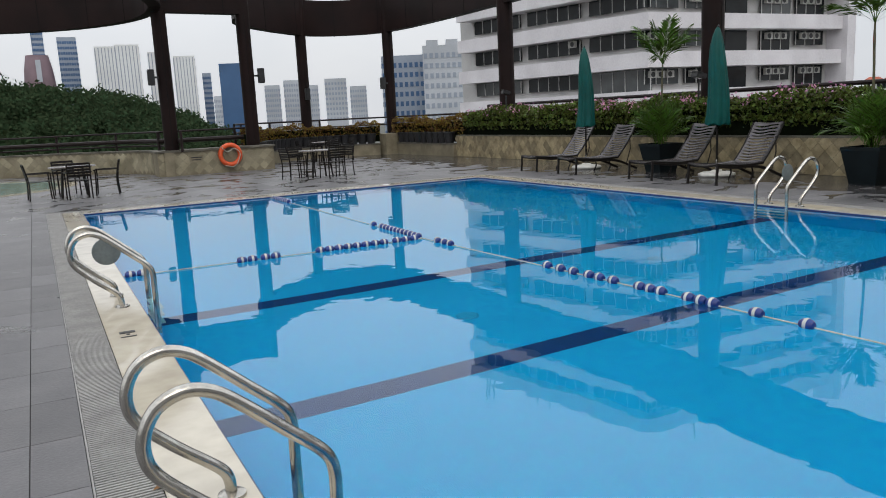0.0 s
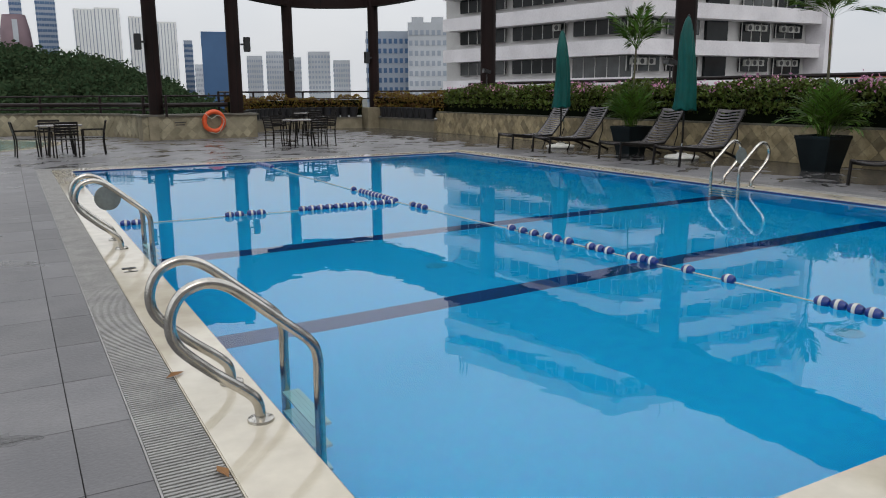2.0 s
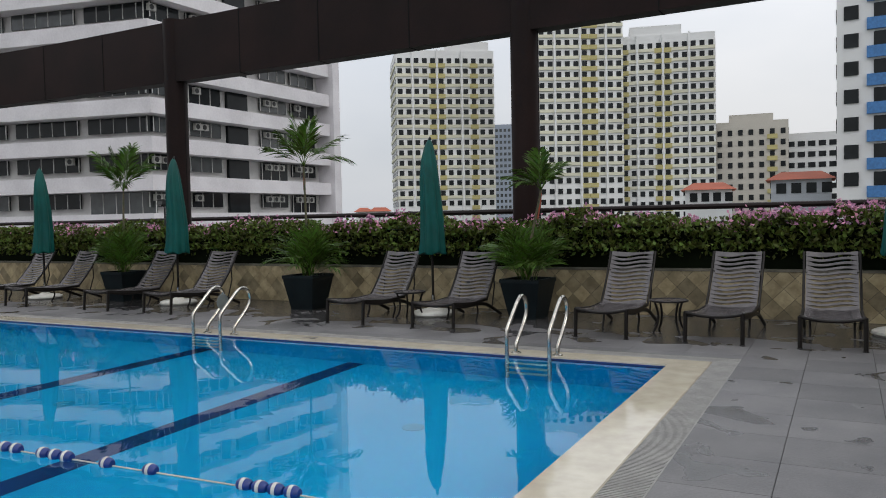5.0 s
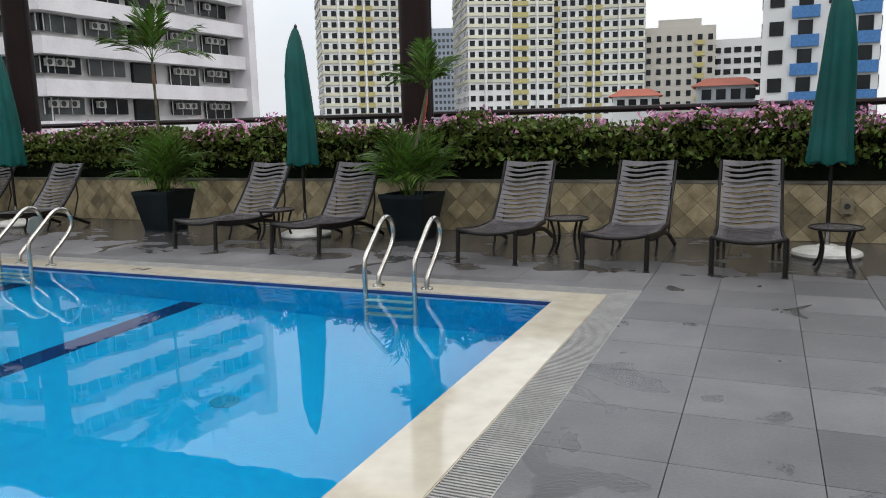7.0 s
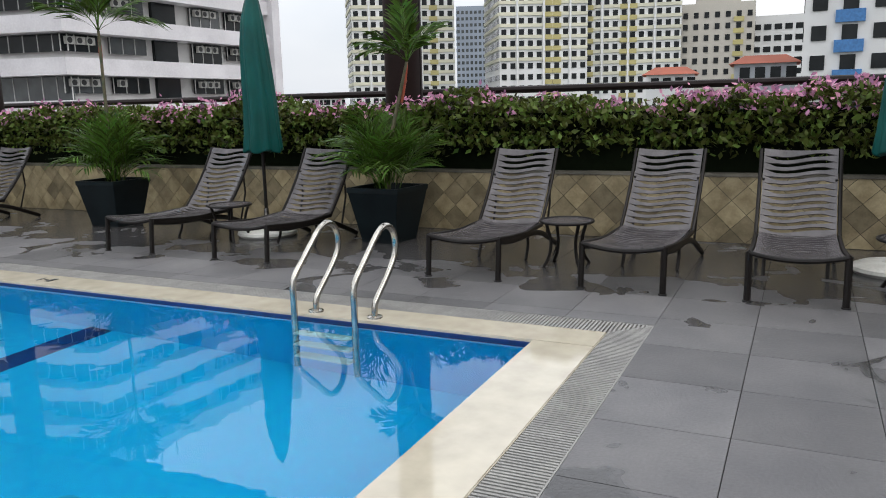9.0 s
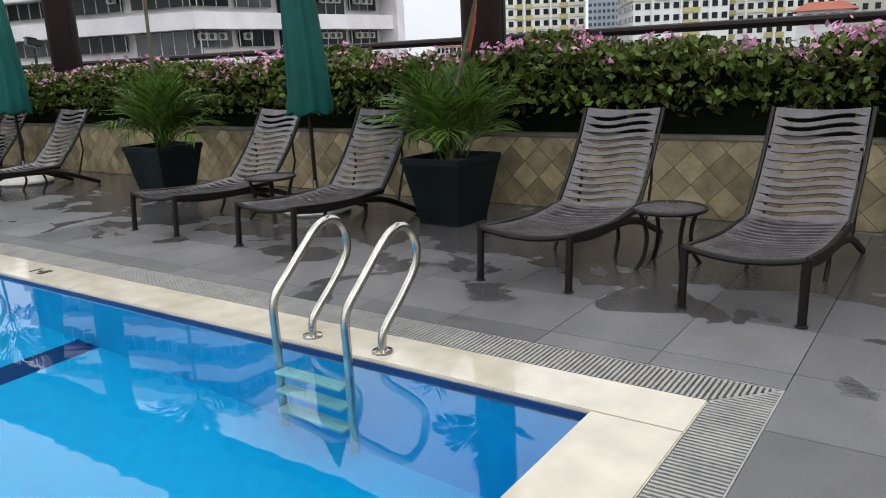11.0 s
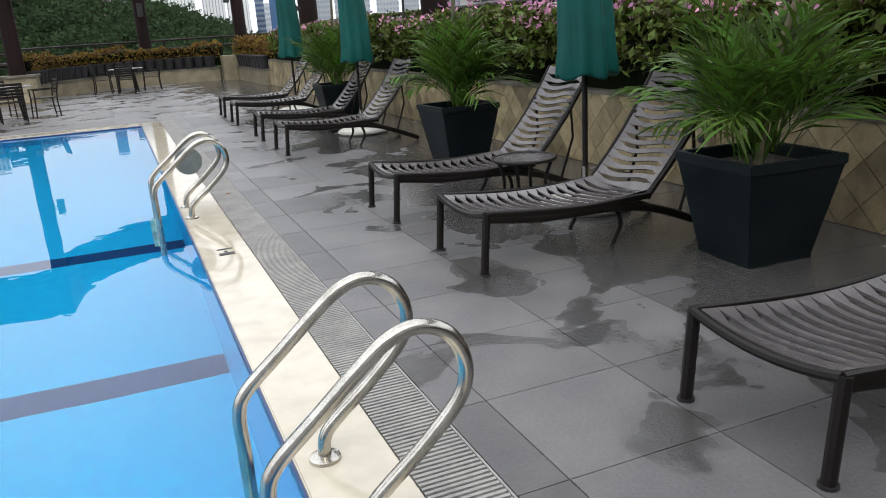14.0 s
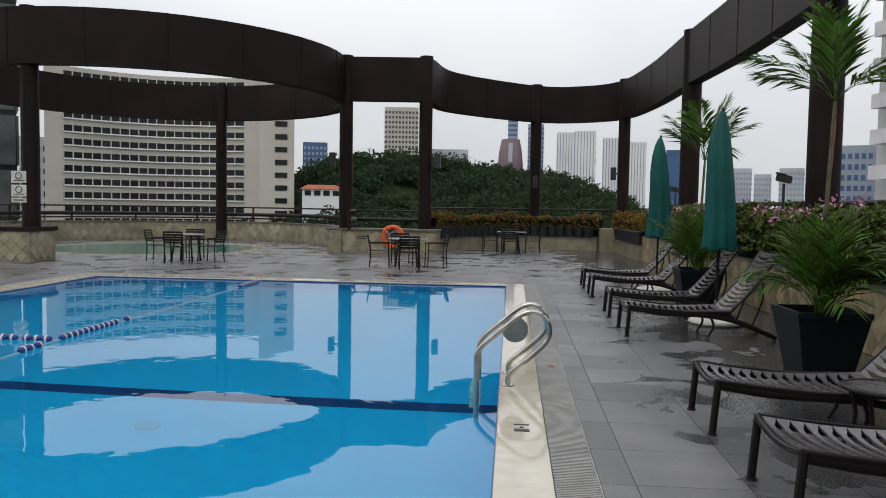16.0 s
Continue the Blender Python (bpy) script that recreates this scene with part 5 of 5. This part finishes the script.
small_house(81.3, 110, 6, 1.7, M_CREAM, "low white house with a red tiled roof")
small_house(87.2, 100, 6.5, 2.2, M_PALET, "pale blue house with a red tiled roof")
small_house(-11.6, 189, 9, 1.1, M_CREAM, "white house with an orange-red roof among trees")
for az_, w_ in ((56.4, 4), (57.6, 5)):
    small_house(az_, 200, w_, 0.7, M_CREAM, "low distant building with a red roof")


# ---- wooded hill and ground ----
def hill_height(x, y):
    a = math.degrees(math.atan2(x - 8, y))
    d = math.hypot(x - 8, y)
    lift = max(0.0, 1 - (abs(a + 5.0) / 22) ** 2.6)
    return -30 + 40 * lift * max(0.0, min(1.0, (d - 90) / 150)) + 3 * math.sin(x * 0.05) * math.cos(y * 0.04)


bm = bmesh.new()
rows = []
for i in range(20):
    d = 85 + 15 * i
    rows.append([bm.verts.new((8 + d * math.sin(radians(a)), d * math.cos(radians(a)), hill_height(8 + d * math.sin(radians(a)), d * math.cos(radians(a))))) for a in range(-36, 34, 2)])
for a, b in zip(rows, rows[1:]):
    for k in range(len(a) - 1):
        bm.faces.new((a[k], a[k + 1], b[k + 1], b[k]))
structure(part("hill_ground", bm, M_HILL, smooth="all"), "dark ground of the wooded hill", "hill")
rng = np.random.default_rng(21)
cents = []
for k in range(1500):
    a = rng.uniform(-30, 24)
    d = rng.uniform(100, 330)
    x, y = 8 + d * math.sin(radians(a)), d * math.cos(radians(a))
    z = hill_height(x, y)
    if z < -24:
        continue
    r = rng.uniform(3.0, 6.5)
    n = 190
    u = rng.normal(size=(n, 3))
    u /= np.linalg.norm(u, axis=1)[:, None]
    u[:, 2] = np.abs(u[:, 2]) * 0.75 + 0.1
    lump = 1 + 0.25 * np.sin(u[:, :1] * 5 + k) * np.cos(u[:, 1:2] * 4 + k)
    cents.append(np.array([x, y, z + r * 0.3]) + u * r * lump * rng.uniform(0.75, 1.0, (n, 1)))
cents = np.concatenate(cents)
woods = loose_quads("woodland", leaf_quads(rng, cents, 0.62), M_WOODS)
tagged(woods, "dense green tropical woodland covering the hill", "woodland", kind="stuff")
bm = bmesh.new()
box(bm, -4000, 4000, -4000, 4000, -32, -30.5)
structure(part("ground", bm, M_CITY), "city ground far below the terrace", "ground")
bm = bmesh.new()
box(bm, -14, 17.2, -8, 36, -30, -1.45)
structure(part("podium", bm, M_HOTEL), "concrete podium that carries the pool terrace", "building")
bm = bmesh.new()
box(bm, -14, 18, -9, -8, -30, 9)
structure(part("wall_south", bm, M_OFFIN), "plain rendered building wall closing the terrace", "wall")


# ---- pieces last: floor slabs and diamond wall tiles ----
T = 0.645
bm = bmesh.new()
box(bm, 0.0025, T - 0.0025, 0.0025, T - 0.0025, -0.03, 0.0)
near_tile = mesh_of("slab", bm, M_TILE)
far = bmesh.new()
count = 0


def clip_boxes(x0, x1, y0, y1):
    """The parts of a slab left outside the pool surround."""
    if x1 <= OX0 or x0 >= OX1 or y1 <= OY0 or y0 >= OY1:
        return [(x0, x1, y0, y1)]
    out = []
    if x0 < OX0:
        out.append((x0, OX0, y0, y1))
    if x1 > OX1:
        out.append((OX1, x1, y0, y1))
    a, b = max(x0, OX0), min(x1, OX1)
    if y0 < OY0:
        out.append((a, b, y0, OY0))
    if y1 > OY1:
        out.append((a, b, OY1, y1))
    return out


gx0, gy0 = 11.14 - T * 39, OY0 - T * 14
for i in range(46):
    for j in range(68):
        x0, y0 = gx0 + T * i, gy0 + T * j
        if x0 > WX or y0 > 35 or x0 < -13.5 or y0 < -8:
            continue
        x1, y1 = min(x0 + T, WX - 0.01), y0 + T
        cells = clip_boxes(x0, x1, y0, y1)
        whole = cells == [(x0, x1, y0, y1)] and x1 - x0 > T - 1e-6
        near = (x0 > 10.5 and -1.5 < y0 < 9.5) or (-0.5 < x0 < 11 and -1.9 < y0 < 1.3) or (-0.5 < x0 < 1.1 and -1 < y0 < 9)
        if whole and near and count < 300:
            t = new("slab", near_tile)
            t.location = (x0, y0, 0)
            t.parent = deck
            count += 1
        else:
            for a, b, c, d in cells:
                if b - a > 0.02 and d - c > 0.02:
                    box(far, a + 0.0025, b - 0.0025, c + 0.0025, d - 0.0025, -0.03, 0.0)
ob = part("slabs", far, M_TILES, deck, "grey slate slabs")
ob["kind"] = "stuff"

DG = 0.31


def diamond(bm, y, z, z0, z1, x, t=0.008):
    """A diamond tile on the wall plane, clipped to the wall's height."""
    h = DG / 2 - 0.004
    poly = [(y - h, z), (y, z - h), (y + h, z), (y, z + h)]
    for lim, sgn in ((z0, 1), (z1, -1)):
        out = []
        for p, q in zip(poly, poly[1:] + poly[:1]):
            pi, qi = (p[1] - lim) * sgn >= 0, (q[1] - lim) * sgn >= 0
            if pi:
                out.append(p)
            if pi != qi:
                k = (lim - p[1]) / (q[1] - p[1])
                out.append((p[0] + (q[0] - p[0]) * k, lim))
        poly = out
        if len(poly) < 3:
            return False
    a = [bm.verts.new((x, py, pz)) for py, pz in poly]
    b = [bm.verts.new((x - t, py, pz)) for py, pz in poly]
    n = len(a)
    for i in range(n):
        bm.faces.new((a[i], a[(i + 1) % n], b[(i + 1) % n], b[i]))
    bm.faces.new(b)
    return True


far = bmesh.new()
bm = bmesh.new()
diamond(bm, 0, 0, -1, 1, 0)
whole_diamond = mesh_of("wall_tile", bm, M_DIAM)
count = 0
row = 0
z = 0.0
while z < WTOP + DG / 2:
    y = WY0 + (DG / 2 if row % 2 else 0)
    while y < WY1:
        full = z - DG / 2 > 0 and z + DG / 2 < WTOP
        if full and -0.6 < y < 7.5 and count < 300:
            t = new("wall_tile", whole_diamond)
            t.location = (WX, y, z)
            t.parent = wall_east
            count += 1
        else:
            diamond(far, y, z, 0.004, WTOP - 0.004, WX)
        y += DG
    z += DG / 2
    row += 1
ob = part("wall_tiles", far, M_DIAMS, wall_east, "olive-beige diamond stone tiles")
ob["kind"] = "stuff"


def tile_run(parent, pts, z0, z1, size=0.3):
    """Diamond tiles joined along a plan line; the tiles face the right-hand side of the way along it."""
    bm = bmesh.new()
    v = [Vector((x, y, 0)) for x, y in pts]
    run = [0.0]
    for a, b in zip(v, v[1:]):
        run.append(run[-1] + (b - a).length)

    def place(s, z, out):
        s = min(max(s, 0.0), run[-1])
        k = max(i for i in range(len(v) - 1) if run[i] <= s)
        d = (v[k + 1] - v[k]).normalized()
        p = v[k] + d * (s - run[k]) + Vector((d.y, -d.x, 0)) * out
        return (p.x, p.y, z)

    h = size / 2 - 0.006
    z, odd = z0, 0
    while z < z1 + size / 2:
        s = size / 2 * (1 + odd)
        while s < run[-1] - size / 2:
            poly = [(s - h, z), (s, max(z - h, z0)), (s + h, z), (s, min(z + h, z1))]
            if z0 < z < z1:
                front = [bm.verts.new(place(a, b, 0.012)) for a, b in poly]
                back = [bm.verts.new(place(a, b, 0.0)) for a, b in poly]
                bm.faces.new(front)
                for i in range(4):
                    bm.faces.new((front[i], front[(i + 1) % 4], back[(i + 1) % 4], back[i]))
            s += size
        z += size / 2
        odd = 1 - odd
    ob = part("wall_tiles", bm, M_PALES, parent, "pale diamond stone tiles")
    ob["kind"] = "stuff"


M_PALES = material("pale_diamond_tiles", (0.36, 0.32, 0.22), (0.2, 0.175, 0.11), rough=0.6, scale=1.6, fine=30, bump=0.3, island=0.25)
tile_run(wall_ring, arc(RCX, RCY, RR - 0.15, 205, -3, 60), 0.01, 0.73)
tile_run(ped, [(4.35, 26.15), (8.0, 26.15)], 0.01, 0.73)
tile_run(pier, [(-2.75, 19.55), (-1.65, 19.55)], 0.01, 0.77)
tile_run(pier, [(-1.65, 19.55), (-1.65, 20.65)], 0.01, 0.77)
